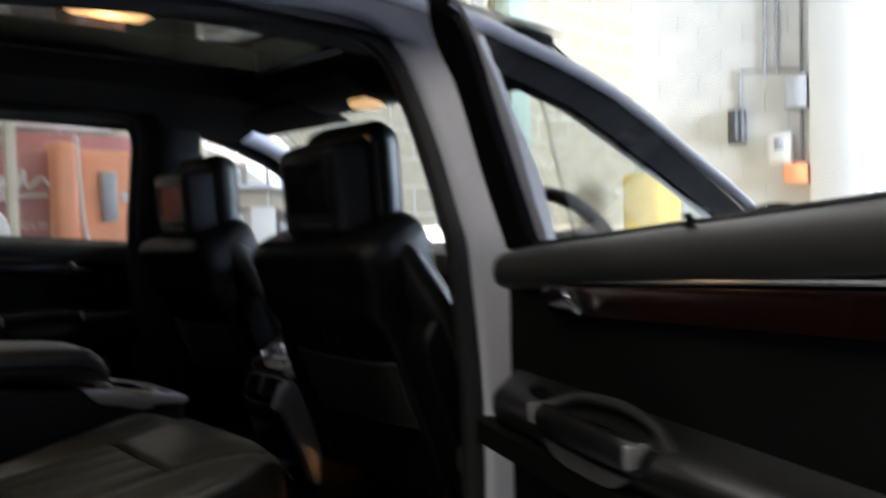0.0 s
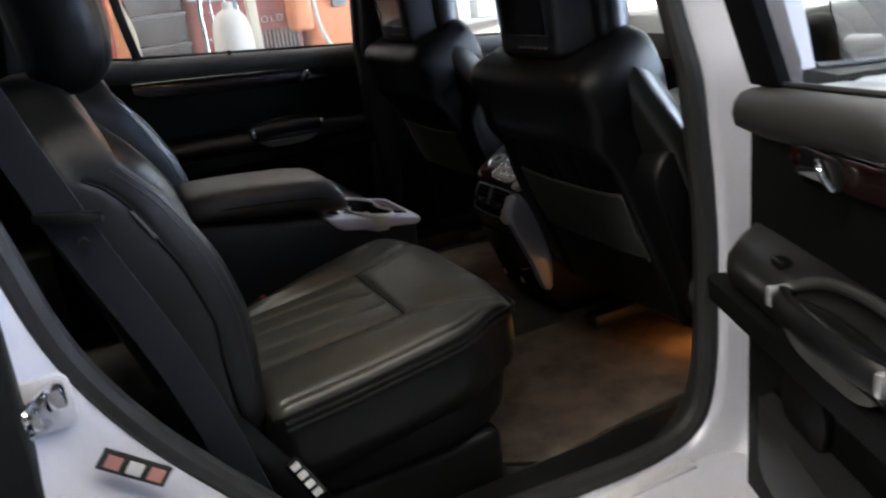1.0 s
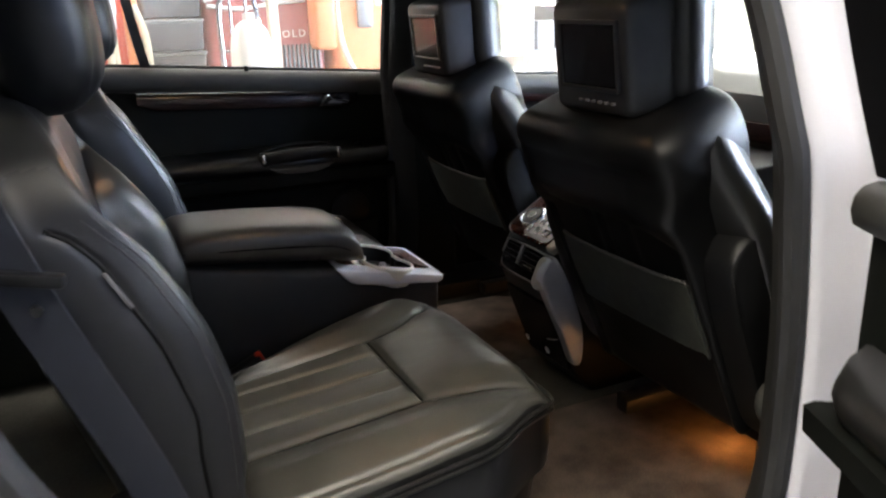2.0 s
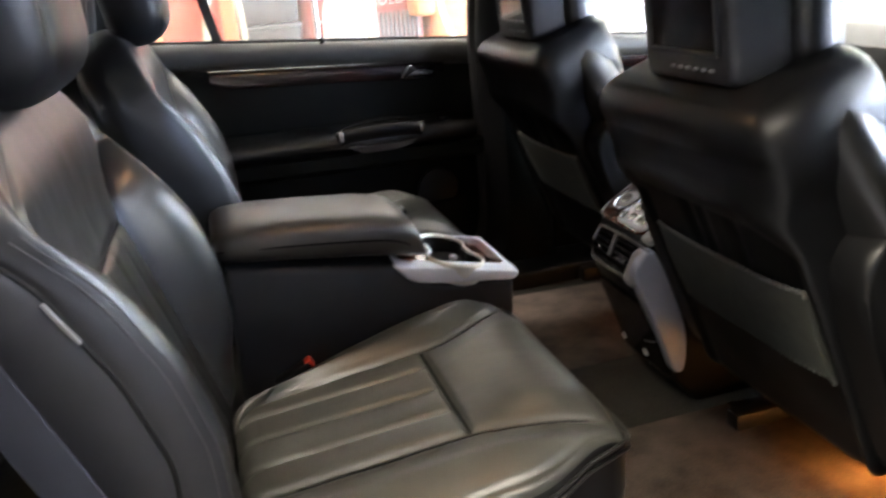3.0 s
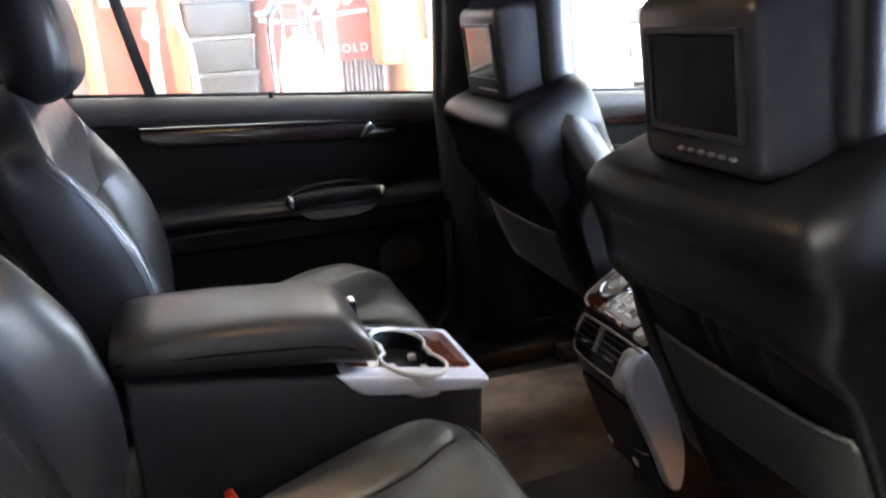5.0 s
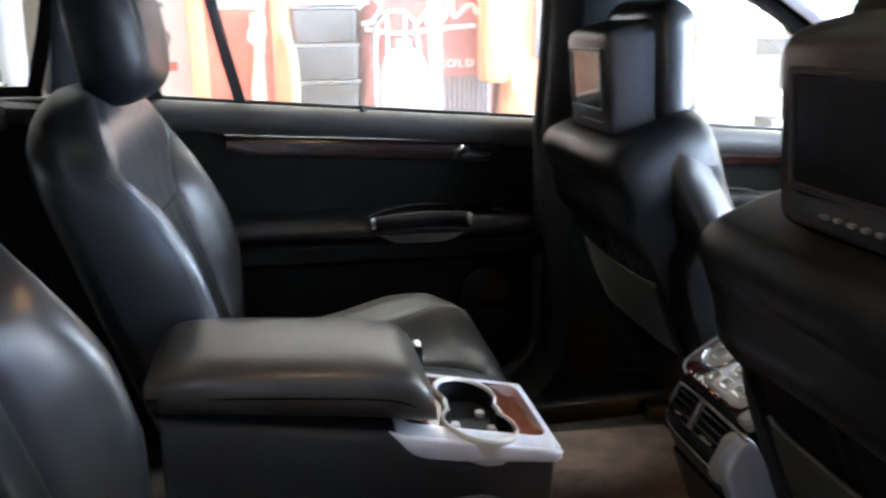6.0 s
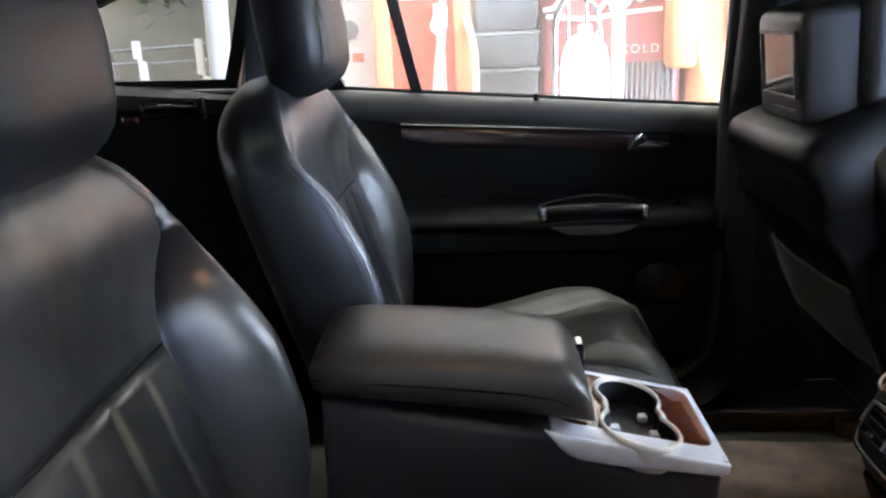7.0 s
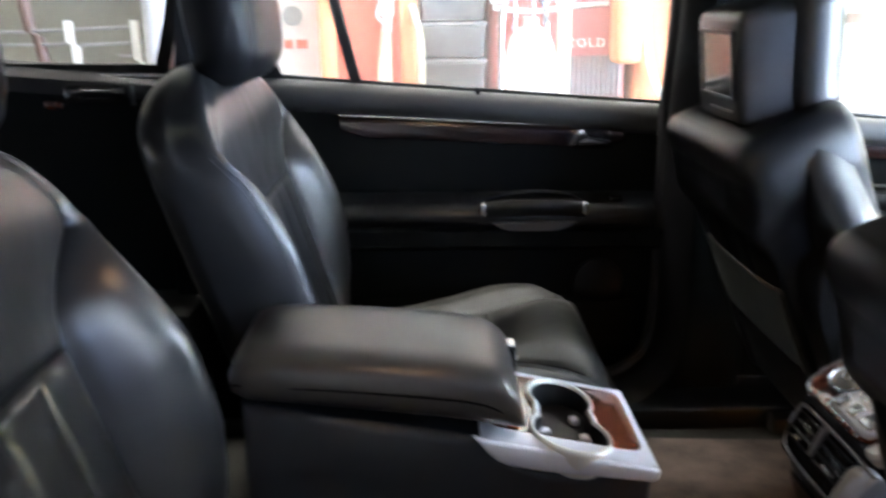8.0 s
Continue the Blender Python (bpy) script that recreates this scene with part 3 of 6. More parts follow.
part("latch_plate", slab(round_rect(-0.61, -0.545, 0.885, 0.945, 0.012), "y", -0.752, -0.760, 0.002), SATIN, latch)
tag_m = pose(-0.508, -0.772, 0.822, 0, 40, 0)
tag = part("warning_sticker", moved(box(-0.038, 0.038, -0.002, 0.002, -0.012, 0.012, 0.001), tag_m), STICKER, car, "black sticker with pale pictograms")
for i, mt in ((-1, STICKER_RED), (0, WHITE_MARK), (1, STICKER_RED)):
    part("sticker_patch", moved(box(i * 0.024 - 0.008, i * 0.024 + 0.008, -0.004, -0.002, -0.007, 0.007), tag_m), mt, tag)
# roof lamps
part("roof_lamp", box(-0.12, 0.0, -0.33, -0.27, 1.491, 1.503, 0.005), LAMP_WARM, car, "lit warm roof lamp")
part("roof_lamp", box(0.62, 0.68, -0.10, -0.03, 1.425, 1.446, 0.006), LAMP_WARM, car, "lit warm roof lamp")


# ---- doors ----
def belt(x):
    return 1.128 - 0.08 * x


def ledge(x):
    return 0.903 - 0.012 * x


def car_door(name, m, x0, x1, label, rear=True, group="doors of the car"):
    """A door built for the left side, shut, then set by m. x0 rear edge, x1 hinge edge."""
    base = m @ Vector(((x0 + x1) / 2, 0.85, 0.45))
    d = thing(name, base, label, "car door", group)

    def put(nm, bm, mat, parent=d, lab="", sm=35):
        return part(nm, moved(bm, m), mat, parent, lab, sm)

    n = 14
    xs = [x0 + (x1 - x0) * i / n for i in range(n + 1)]
    low = 0.478
    outline = [(x0 + 0.22, low), (x1, low), (x1, belt(x1) - 0.01), (x0, belt(x0) - 0.01), (x0 + 0.02, 0.85)] if rear else [(x0, low), (x1, low), (x1, belt(x1) - 0.01), (x0, belt(x0) - 0.01)]
    put("outer_skin", slab(outline, "y", 0.83, 0.92, 0.02), PAINT)
    inner = [(x + (0.012 if x == x0 else -0.012 if x == x1 else 0), z) for x, z in outline]
    put("trim_panel", slab(inner, "y", 0.755, 0.829, 0.012), TRIM, d, "black vinyl door lining")
    # soft pad under the window
    prof = [(0.826, -0.006), (0.80, -0.003), (0.762, -0.001), (0.745, -0.006), (0.735, -0.018), (0.732, -0.036), (0.737, -0.054), (0.752, -0.063), (0.80, -0.063)]
    rings = []
    for i, x in enumerate(xs):
        e = 0.90 if i in (0, n) else 1.0
        rings.append([Vector((x, 0.80 + (y - 0.80) * e, belt(x) - 0.03 + (z + 0.03) * e)) for y, z in prof])
    put("window_pad", loft(rings), PAD, d, "dark grey padded window ledge", 50)
    gr = bmesh.new()
    for q in (0.772, 0.786):
        sweep([Vector((x, q, belt(x) + 0.002)) for x in xs], circle(0.004, 6), bm=gr)
    put("window_seal", gr, RUBBER)
    # wood strip and its bright edge
    wx0, wx1 = (max(x0 + 0.1, -0.286), min(0.29, x1 - 0.1)) if rear else (x0 + 0.06, x1 - 0.2)
    top = lambda x: 1.066 - 0.057 * x
    ring = []
    for i in range(13):
        x = wx0 + (wx1 - wx0) * i / 12
        hgt = 0.038 if i not in (0, 12) else 0.024
        ring.append([Vector((x, y, top(x) + z)) for y, z in ((0.757, 0), (0.742, -0.002), (0.739, -0.010), (0.741, -hgt), (0.757, -hgt - 0.004))])
    put("wood_strip", loft(ring), SHADED_WOOD, d, "glossy burl wood strip darkened for shade", 50)
    put("bright_strip", sweep([Vector((wx0 + (wx1 - 0.1 - wx0 if rear else wx1 - wx0) * i / 12, 0.742, top(wx0 + (wx1 - 0.1 - wx0 if rear else wx1 - wx0) * i / 12) + 0.004)) for i in range(13)], circle(0.0032, 8, 0.0030)), BRIGHT, d, "polished chrome strip")
    hx = 0.19 if rear else x1 - 0.30
    hz = top(hx) - 0.018
    put("handle_recess", slab(round_rect(hx - 0.012, hx + 0.078, hz - 0.026, hz + 0.016, 0.014), "y", 0.737, 0.757, 0.004), GLOSS)
    plate = slab([(hx - 0.014, hz - 0.016), (hx + 0.066, hz - 0.014), (hx + 0.070, hz - 0.008), (hx + 0.026, hz - 0.001), (hx + 0.016, hz + 0.010), (hx + 0.006, hz + 0.012), (hx - 0.004, hz + 0.002)], "y", 0.729, 0.738, 0.003)
    hand = put("door_handle", plate, PLASTIC, d, "dark release handle recess")
    put("handle_cup", slab([(hx + 0.006, hz - 0.010), (hx + 0.056, hz - 0.011), (hx + 0.022, hz - 0.003)], "y", 0.726, 0.7295), GREY, hand)
    put("lever", tube([(hx - 0.012, 0.730, hz - 0.015), (hx - 0.005, 0.723, hz - 0.003), (hx + 0.002, 0.721, hz + 0.007), (hx + 0.012, 0.727, hz + 0.011)], 0.0036, 5, 10), CHROME, hand, "curved chrome lever")
    # armrest ledge with its grip
    prof = [(0.760, 0.022), (0.742, 0.012), (0.722, 0.006), (0.700, 0.000), (0.689, -0.010), (0.686, -0.024), (0.694, -0.040), (0.720, -0.052), (0.760, -0.064)]
    rings = []
    ax = [x1 - 0.035 - (x1 - x0 - 0.17) * i / 24 for i in range(25)]
    gx0, gx1 = (0.0, 0.204) if rear else (x0 + 0.2, x0 + 0.4)
    for i, x in enumerate(ax):
        e = 0.35 if i in (0, 24) else 0.80 if i in (1, 23) else 1.0
        if rear and x < 0.1:
            e *= 1 - 0.25 * step(0.1 - x, 0, 0.4)
        rings.append([Vector((x, 0.76 + (y - 0.76) * e, ledge(x) + z)) for y, z in prof])
    arm = put("armrest", loft(rings), SOFT if not rear else LEATHER, d, "black padded armrest ledge", 50)
    grip = [(gx0 - 0.004, 0.706, 0.896), (gx0 + 0.012, 0.686, 0.906), (gx0 + 0.05, 0.672, 0.912), (gx0 + 0.10, 0.668, 0.914), (gx0 + 0.15, 0.672, 0.912), (gx1 - 0.012, 0.686, 0.906), (gx1 + 0.006, 0.704, 0.896)]
    put("grip", sweep(smooth_path(grip, 5), [(0.011 * math.cos(a), 0.017 * math.sin(a) - 0.006) for a in [2 * math.pi * i / 10 for i in range(10)]]), PLASTIC, arm)
    # Solid flattened oval; its black stands in for the hollow's shade.
    put("pull_shade", ball(((gx0 + gx1) / 2, 0.702, 0.901), 0.088, 0.020, 0.008, 20), GLOSS, arm, "black oval for the shade in the pull recess")
    put("pull_loop", tube([(gx1 + 0.006, 0.700, 0.906), (gx1 - 0.03, 0.726, 0.922), (gx0 + 0.10, 0.736, 0.926), (gx0 + 0.03, 0.732, 0.918), (gx0 - 0.02, 0.716, 0.902)], 0.0030 if m.determinant() > 0 else 0.007), PAD, arm)
    put("armrest_band", loft([[Vector((x, y - 0.004, ledge(x) + z)) for y, z in ((0.70, -0.044), (0.688, -0.048), (0.690, -0.080), (0.712, -0.094), (0.755, -0.098), (0.755, -0.05))] for x in [x1 - 0.05 - (x1 - x0 - 0.22) * i / 10 for i in range(11)]]), TRIM, arm, "black band under the armrest", 50)
    lens = [(gx0 + 0.016 + (gx1 - gx0 - 0.030) * i / 14, 0.853 + 0.019 * abs(i / 7 - 1) ** 4) for i in range(15)]
    pocket = slab(lens + [(gx1 - 0.016, 0.874), (gx0 + 0.018, 0.874)], "y", 0.685, 0.715, 0.002)
    put("grip_pocket", pocket, POCKET, arm, "grey lining under the grip")
    for q in (gx0, gx1):
        put("chrome_cap", box(q - 0.005, q + 0.005, 0.674, 0.70, 0.890, 0.914, 0.003), BRIGHT, arm)
    sx = 0.274 if rear else x1 - 0.25
    put("window_switch", box(sx - 0.013, sx + 0.013, 0.716, 0.734, ledge(sx) + 0.004, ledge(sx) + 0.016, 0.004), GLOSS, arm)
    # lower lining: speaker grille and map pocket
    cx, cz = (0.25, 0.72) if rear else (x1 - 0.2, 0.66)
    sp = slab([(cx + 0.055 * math.cos(a), cz + 0.055 * math.sin(a)) for a in [2 * math.pi * i / 32 for i in range(32)]], "y", 0.742, 0.757, 0.005)
    put("speaker_grille", sp, PLASTIC)
    pk0, pk1 = x0 + 0.30, x1 - 0.10
    ring = []
    for i in range(13):
        x = pk0 + (pk1 - pk0) * i / 12
        b_ = 0.055 * math.sin(math.pi * (0.08 + 0.84 * i / 12)) ** 0.6
        ring.append([Vector((x, y, z)) for y, z in ((0.757, 0.69), (0.757 - b_ * 0.9, 0.685), (0.757 - b_, 0.665), (0.757 - b_ * 0.9, 0.58), (0.757 - b_ * 0.5, 0.545), (0.757, 0.535))])
    # Pocket is darker on the shut far door to imitate the shade there.
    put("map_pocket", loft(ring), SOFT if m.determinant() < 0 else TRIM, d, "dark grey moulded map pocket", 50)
    # window frame, glass and lock pin
    fr = bmesh.new()
    if rear:
        topz = 1.455
        edge = [(0.398, 0.775, belt(0.4)), (0.392, 0.745, 1.20), (0.386, 0.69, 1.35), (0.372, 0.645, 1.445), (0.30, 0.63, topz + 0.020), (-0.10, 0.63, topz + 0.015), (-0.36, 0.645, 1.43), (-0.50, 0.665, 1.385)]
        tail = [(-0.50, 0.665, 1.385), (-0.47, 0.715, 1.28), (-0.42, 0.775, belt(-0.42))]
        if m.determinant() < 0:
            edge[:5] = [(0.412, 0.775, belt(0.4)), (0.416, 0.735, 1.22), (0.406, 0.69, 1.35), (0.405, 0.650, 1.445), (0.30, 0.63, topz + 0.020)]
            edge[-2:] = [(-0.44, 0.645, 1.435), (-0.66, 0.665, 1.385)]
            tail = [(-0.66, 0.665, 1.385), (-0.655, 0.715, 1.28), (-0.60, 0.775, belt(-0.60))]
        wide = 0.042 if m.determinant() < 0 else 0.02
        deep = 0.009 if m.determinant() < 0 else 0.016
        sweep(smooth_path(edge, 6), [(-wide, -deep), (wide, -deep), (wide, deep), (-wide, deep)], (0, 1, 0), bm=fr)
        sweep(smooth_path(tail, 6), [(-0.02, -0.016), (0.02, -0.016), (0.02, 0.016), (-0.02, 0.016)], (0, 1, 0), bm=fr)
        put("window_frame", fr, MATTE if m.determinant() < 0 else PLASTIC, d, "black window frame")
        put("glass_divider", sweep(smooth_path([(-0.252, 0.772, belt(-0.25)), (-0.270, 0.740, 1.24), (-0.305, 0.655, 1.44)], 4), [(-0.011, -0.008), (0.011, -0.008), (0.011, 0.008), (-0.011, 0.008)], (0, 1, 0)), RUBBER, d)
        poly = [(0.39, 0.785, belt(0.39) - 0.02), (0.385, 0.735, 1.24), (0.36, 0.65, 1.45), (-0.1, 0.64, 1.465), (-0.38, 0.655, 1.43), (tail[0][0] + 0.01, 0.67, 1.38), (tail[2][0] + 0.01, 0.785, belt(-0.41) - 0.02)]
    else:
        q0 = x0 + 0.06 if m.determinant() > 0 else x0 - 0.045
        edge = [(q0, 0.785, belt(x0)), (q0, 0.755, 1.20), (q0 - 0.01, 0.71, 1.33), (q0, 0.680, 1.425), (0.62, 0.695, 1.384), (0.74, 0.711, 1.336), (0.86, 0.728, 1.28), (0.98, 0.748, 1.213), (1.10, 0.765, 1.145), (1.16, 0.78, 1.10)]
        if m.determinant() < 0:
            edge[:4] = [(q0 - 0.010, 0.785, belt(x0)), (q0 - 0.014, 0.755, 1.20), (q0 - 0.038, 0.71, 1.33), (q0 - 0.020, 0.680, 1.425)]
        else:
            edge[3:] = [(q0, 0.680, 1.45), (0.84, 0.715, 1.37), (1.03, 0.755, 1.26), (1.22, 0.795, 1.12)]
        rise = smooth_path(edge, 6)
        sweep(rise[18:], [(-0.034, -0.016), (0.034, -0.016), (0.034, 0.016), (-0.034, 0.016)], (0, 1, 0), bm=fr)
        put("window_frame", fr, MATTE, d, "black window frame")
        put("frame_upright", sweep(rise[:19], [(-0.034, -0.016), (0.034, -0.016), (0.034, 0.016), (-0.034, 0.016)], (0, 1, 0)), PAINT if m.determinant() < 0 else PLASTIC, d, "painted rear upright of the window frame")
        poly = [(x0 + 0.06, 0.785, belt(x0) - 0.02), (x0 + 0.06, 0.735, 1.24), (x0 + 0.06, 0.685, 1.40), (0.74, 0.711, 1.33), (0.98, 0.748, 1.205), (1.14, 0.785, 1.09)]
    # Far panes get the film that imitates glare.
    gl = put("window_glass", loft([[Vector(p) for p in poly], [Vector((p[0], p[1] + 0.004, p[2])) for p in poly]]), HAZED if m.determinant() > 0 else GLASS, d)
    gl.visible_shadow = False
    if not rear and m.determinant() < 0:
        rings = []
        for i in range(9):
            u = 0.5 * math.pi * i / 8.6
            rings.append([Vector((1.02 + 0.075 * math.sin(u), 0.925 + 0.098 * math.cos(u) ** 0.7 * math.cos(w), 1.090 + 0.070 * math.cos(u) ** 0.7 * math.sin(w))) for w in [2 * math.pi * k / 28 for k in range(28)]])
        mir = put("door_mirror", loft(rings), MATTE, d, "black door mirror housing", 60)
        put("mirror_glass", slab([(0.925 + 0.086 * math.cos(w), 1.090 + 0.062 * math.sin(w)) for w in [2 * math.pi * k / 28 for k in range(28)]], "x", 1.012, 1.018, 0.001), CHROME, mir, "mirror glass")
        put("mirror_cap", box(1.03, 1.07, 0.985, 1.028, 1.075, 1.140, 0.016, 3), PAINT, mir, "silver outer cap")
        put("mirror_foot", rod((1.06, 0.80, 1.075), (1.05, 0.88, 1.080), 0.030, 0.026), PLASTIC, mir)
    if rear:
        put("lock_pin", rod((-0.008, 0.748, belt(0) - 0.004), (-0.008, 0.748, belt(0) + 0.010), 0.006, 0.005), PLASTIC)
    return d


MIRROR = Matrix.Diagonal((1, -1, 1, 1))
HINGE = Matrix.Translation((0.430, -0.880, 0))
car_door("rear_door", Matrix.Identity(4), -0.56, 0.425, "shut rear door with black lining and wood strip")
car_door("rear_door", HINGE @ pose(0, 0, 0, 0, 0, 67.5) @ HINGE.inverted() @ MIRROR, -0.61, 0.448, "open rear door with black lining and wood strip")
car_door("front_door", Matrix.Identity(4), 0.50, 1.30, "shut front door with black lining and wood strip", False)
car_door("front_door", MIRROR, 0.50, 1.30, "shut front door of the driver's side", False)

# rear side linings and quarter windows
for sg in (1, -1):
    q = thing("side_lining", (-1.2, sg * 0.75, 0.6), "dark load bay side lining under a quarter window", "interior trim")
    part("panel", slab([(-2.17, 0.44), (-0.60, 0.44), (-0.585, 1.10), (-0.61, 1.165), (-2.17, 1.24)], "y", sg * 0.745, sg * 0.835, 0.012), TRIM, q)
    part("window_ledge", loft([[Vector((x, sg * y, belt(x) + z)) for y, z in ((0.835, -0.01), (0.76, -0.008), (0.735, -0.03), (0.74, -0.06), (0.835, -0.06))] for x in (-0.60, -0.9, -1.3, -2.17)]), SOFT, q, "dark grey padded window ledge", 50)
    v = part("air_vent", box(-0.822, -0.701, sg * 0.726, sg * 0.742, 1.116, 1.153, 0.006), GLOSS, q, "black outlet with a bright bar")
    part("vent_bar", box(-0.782, -0.754, sg * 0.720, sg * 0.726, 1.1435, 1.1465, 0.001), BRIGHT, v)
    part("wood_insert", box(-0.865, -0.826, sg * 0.730, sg * 0.742, 1.106, 1.124, 0.004), WOOD, q)
    part("ledge_edge", box(-0.692, -0.687, sg * 0.724, sg * 0.742, 1.112, 1.158, 0.002), SOFT, q)
    fr = bmesh.new()
    ed = [(-0.637, sg * 0.775, 1.175), (-0.586, sg * 0.725, 1.30), (-0.547, sg * 0.675, 1.42)]
    sweep(smooth_path(ed, 4), [(-0.014, -0.014), (0.014, -0.014), (0.014, 0.014), (-0.014, 0.014)], (0, 1, 0), bm=fr)
    sweep(smooth_path([(-0.62, sg * 0.768, 1.181), (-0.85, sg * 0.768, 1.185), (-1.5, sg * 0.77, 1.198)], 4), [(-0.012, -0.008), (0.012, -0.008), (0.012, 0.008), (-0.012, 0.008)], bm=fr)
    sweep(smooth_path([(-0.87, sg * 0.705, 1.350), (-0.70, sg * 0.68, 1.41), (-0.55, sg * 0.665, 1.44)], 4), [(-0.012, -0.012), (0.012, -0.012), (0.012, 0.012), (-0.012, 0.012)], bm=fr)
    part("window_frame", fr, PLASTIC, q)
    part("window_trim", rod((-0.600, sg * 0.726, 1.185), (-0.545, sg * 0.690, 1.40), 0.0035), GREY, q, "thin pale trim line")
    part("window_trim", rod((-0.60, sg * 0.752, 1.166), (-1.5, sg * 0.755, 1.182), 0.004), GREY, q, "thin pale trim line")
    part("rear_pillar_trim", slab([(-0.46, 1.13), (-0.60, 1.13), (-0.592, 1.19), (-0.560, 1.30), (-0.525, 1.45), (-0.46, 1.45)] if sg > 0 else [(-0.575, 1.00), (-0.62, 1.00), (-0.64, 1.20), (-0.60, 1.45), (-0.53, 1.45), (-0.575, 1.25)], "y", sg * 0.70, sg * 0.73, 0.01), PLASTIC, q, "black pillar lining")
    gl = part("quarter_glass", loft([[Vector(p) for p in ((-0.60, sg * y1, 1.17), (-1.5, sg * y1, 1.2), (-1.5, sg * y2, 1.43), (-0.56, sg * y2, 1.45))] for y1, y2 in ((0.79, 0.68), (0.794, 0.684))]), GLASS, q)
    gl.visible_shadow = False

# ---- rear seats ----


def lean(o, deg):
    """A frame for upholstery: lateral, along and out of a plane that leans back by deg."""
    a = radians(deg)
    up, out = Vector((-math.sin(a), 0, math.cos(a))), Vector((math.cos(a), 0, math.sin(a)))
    o = Vector(o)
    return lambda s, h, d: o + Vector((0, s, 0)) + up * h + out * d


def dent(x, depth, w):
    return -depth * math.exp(-(x / w) ** 2)


def flutes(s, count, half):
    p = 2 * half / count
    k = (s + half) / p
    near = abs(k - round(k)) * p
    return dent(near, 0.0038, 0.004) + 0.002 * math.sin(math.pi * (k % 1))


def creases(s, h, seed):
    """Shallow hollows and wrinkles of worn leather."""
    return 0.0010 * noise.noise((s * 20, h * 20, seed)) + 0.0003 * noise.noise((s * 70, h * 40, seed + 5))


def curve(x, pts):
    """A smooth curve through a short table of (x, value) rows."""
    if x <= pts[0][0]:
        return pts[0][1]
    for k in range(len(pts) - 1):
        (x0, y0), (x1, y1) = pts[k], pts[k + 1]
        if x <= x1:
            g = (y1 - y0) / (x1 - x0)
            before = (y0 - pts[k - 1][1]) / (x0 - pts[k - 1][0]) if k else g
            after = (pts[k + 2][1] - y1) / (pts[k + 2][0] - x1) if k + 2 < len(pts) else g
            m0, m1 = (2 * a * g / (a + g) * (x1 - x0) if a * g > 0 else 0.0 for a in (before, after))
            t = (x - x0) / (x1 - x0)
            return (2 * t ** 3 - 3 * t * t + 1) * y0 + (t ** 3 - 2 * t * t + t) * m0 + (3 * t * t - 2 * t ** 3) * y1 + (t ** 3 - t * t) * m1
    return pts[-1][1]


# the rear backrest along its height: half width, bolster depth, bolster seam, side seam, rounding at the ends
BACK_W = ((0, 0.210), (0.06, 0.230), (0.15, 0.243), (0.30, 0.248), (0.40, 0.248), (0.43, 0.246), (0.455, 0.238), (0.48, 0.220), (0.50, 0.192), (0.52, 0.150), (0.535, 0.100), (0.545, 0.04))
BACK_P = ((0, 0.058), (0.06, 0.074), (0.10, 0.089), (0.14, 0.101), (0.20, 0.113), (0.26, 0.115), (0.31, 0.109), (0.36, 0.098), (0.40, 0.083), (0.43, 0.072), (0.47, 0.066), (0.545, 0.064))
BACK_E = ((0, 0.150), (0.10, 0.157), (0.317, 0.160), (0.34, 0.164), (0.361, 0.175), (0.38, 0.192), (0.397, 0.211), (0.42, 0.240), (0.45, 0.270))
BACK_S = ((0, 0.020), (0.144, 0.052), (0.208, 0.068), (0.27, 0.069), (0.326, 0.062), (0.374, 0.055), (0.408, 0.042), (0.43, 0.026), (0.545, 0.020))
BACK_K = ((0, 0.75), (0.03, 1.0), (0.47, 1.0), (0.50, 0.93), (0.52, 0.80), (0.535, 0.58), (0.545, 0.28))
SPLIT = 0.320
FINE = 14


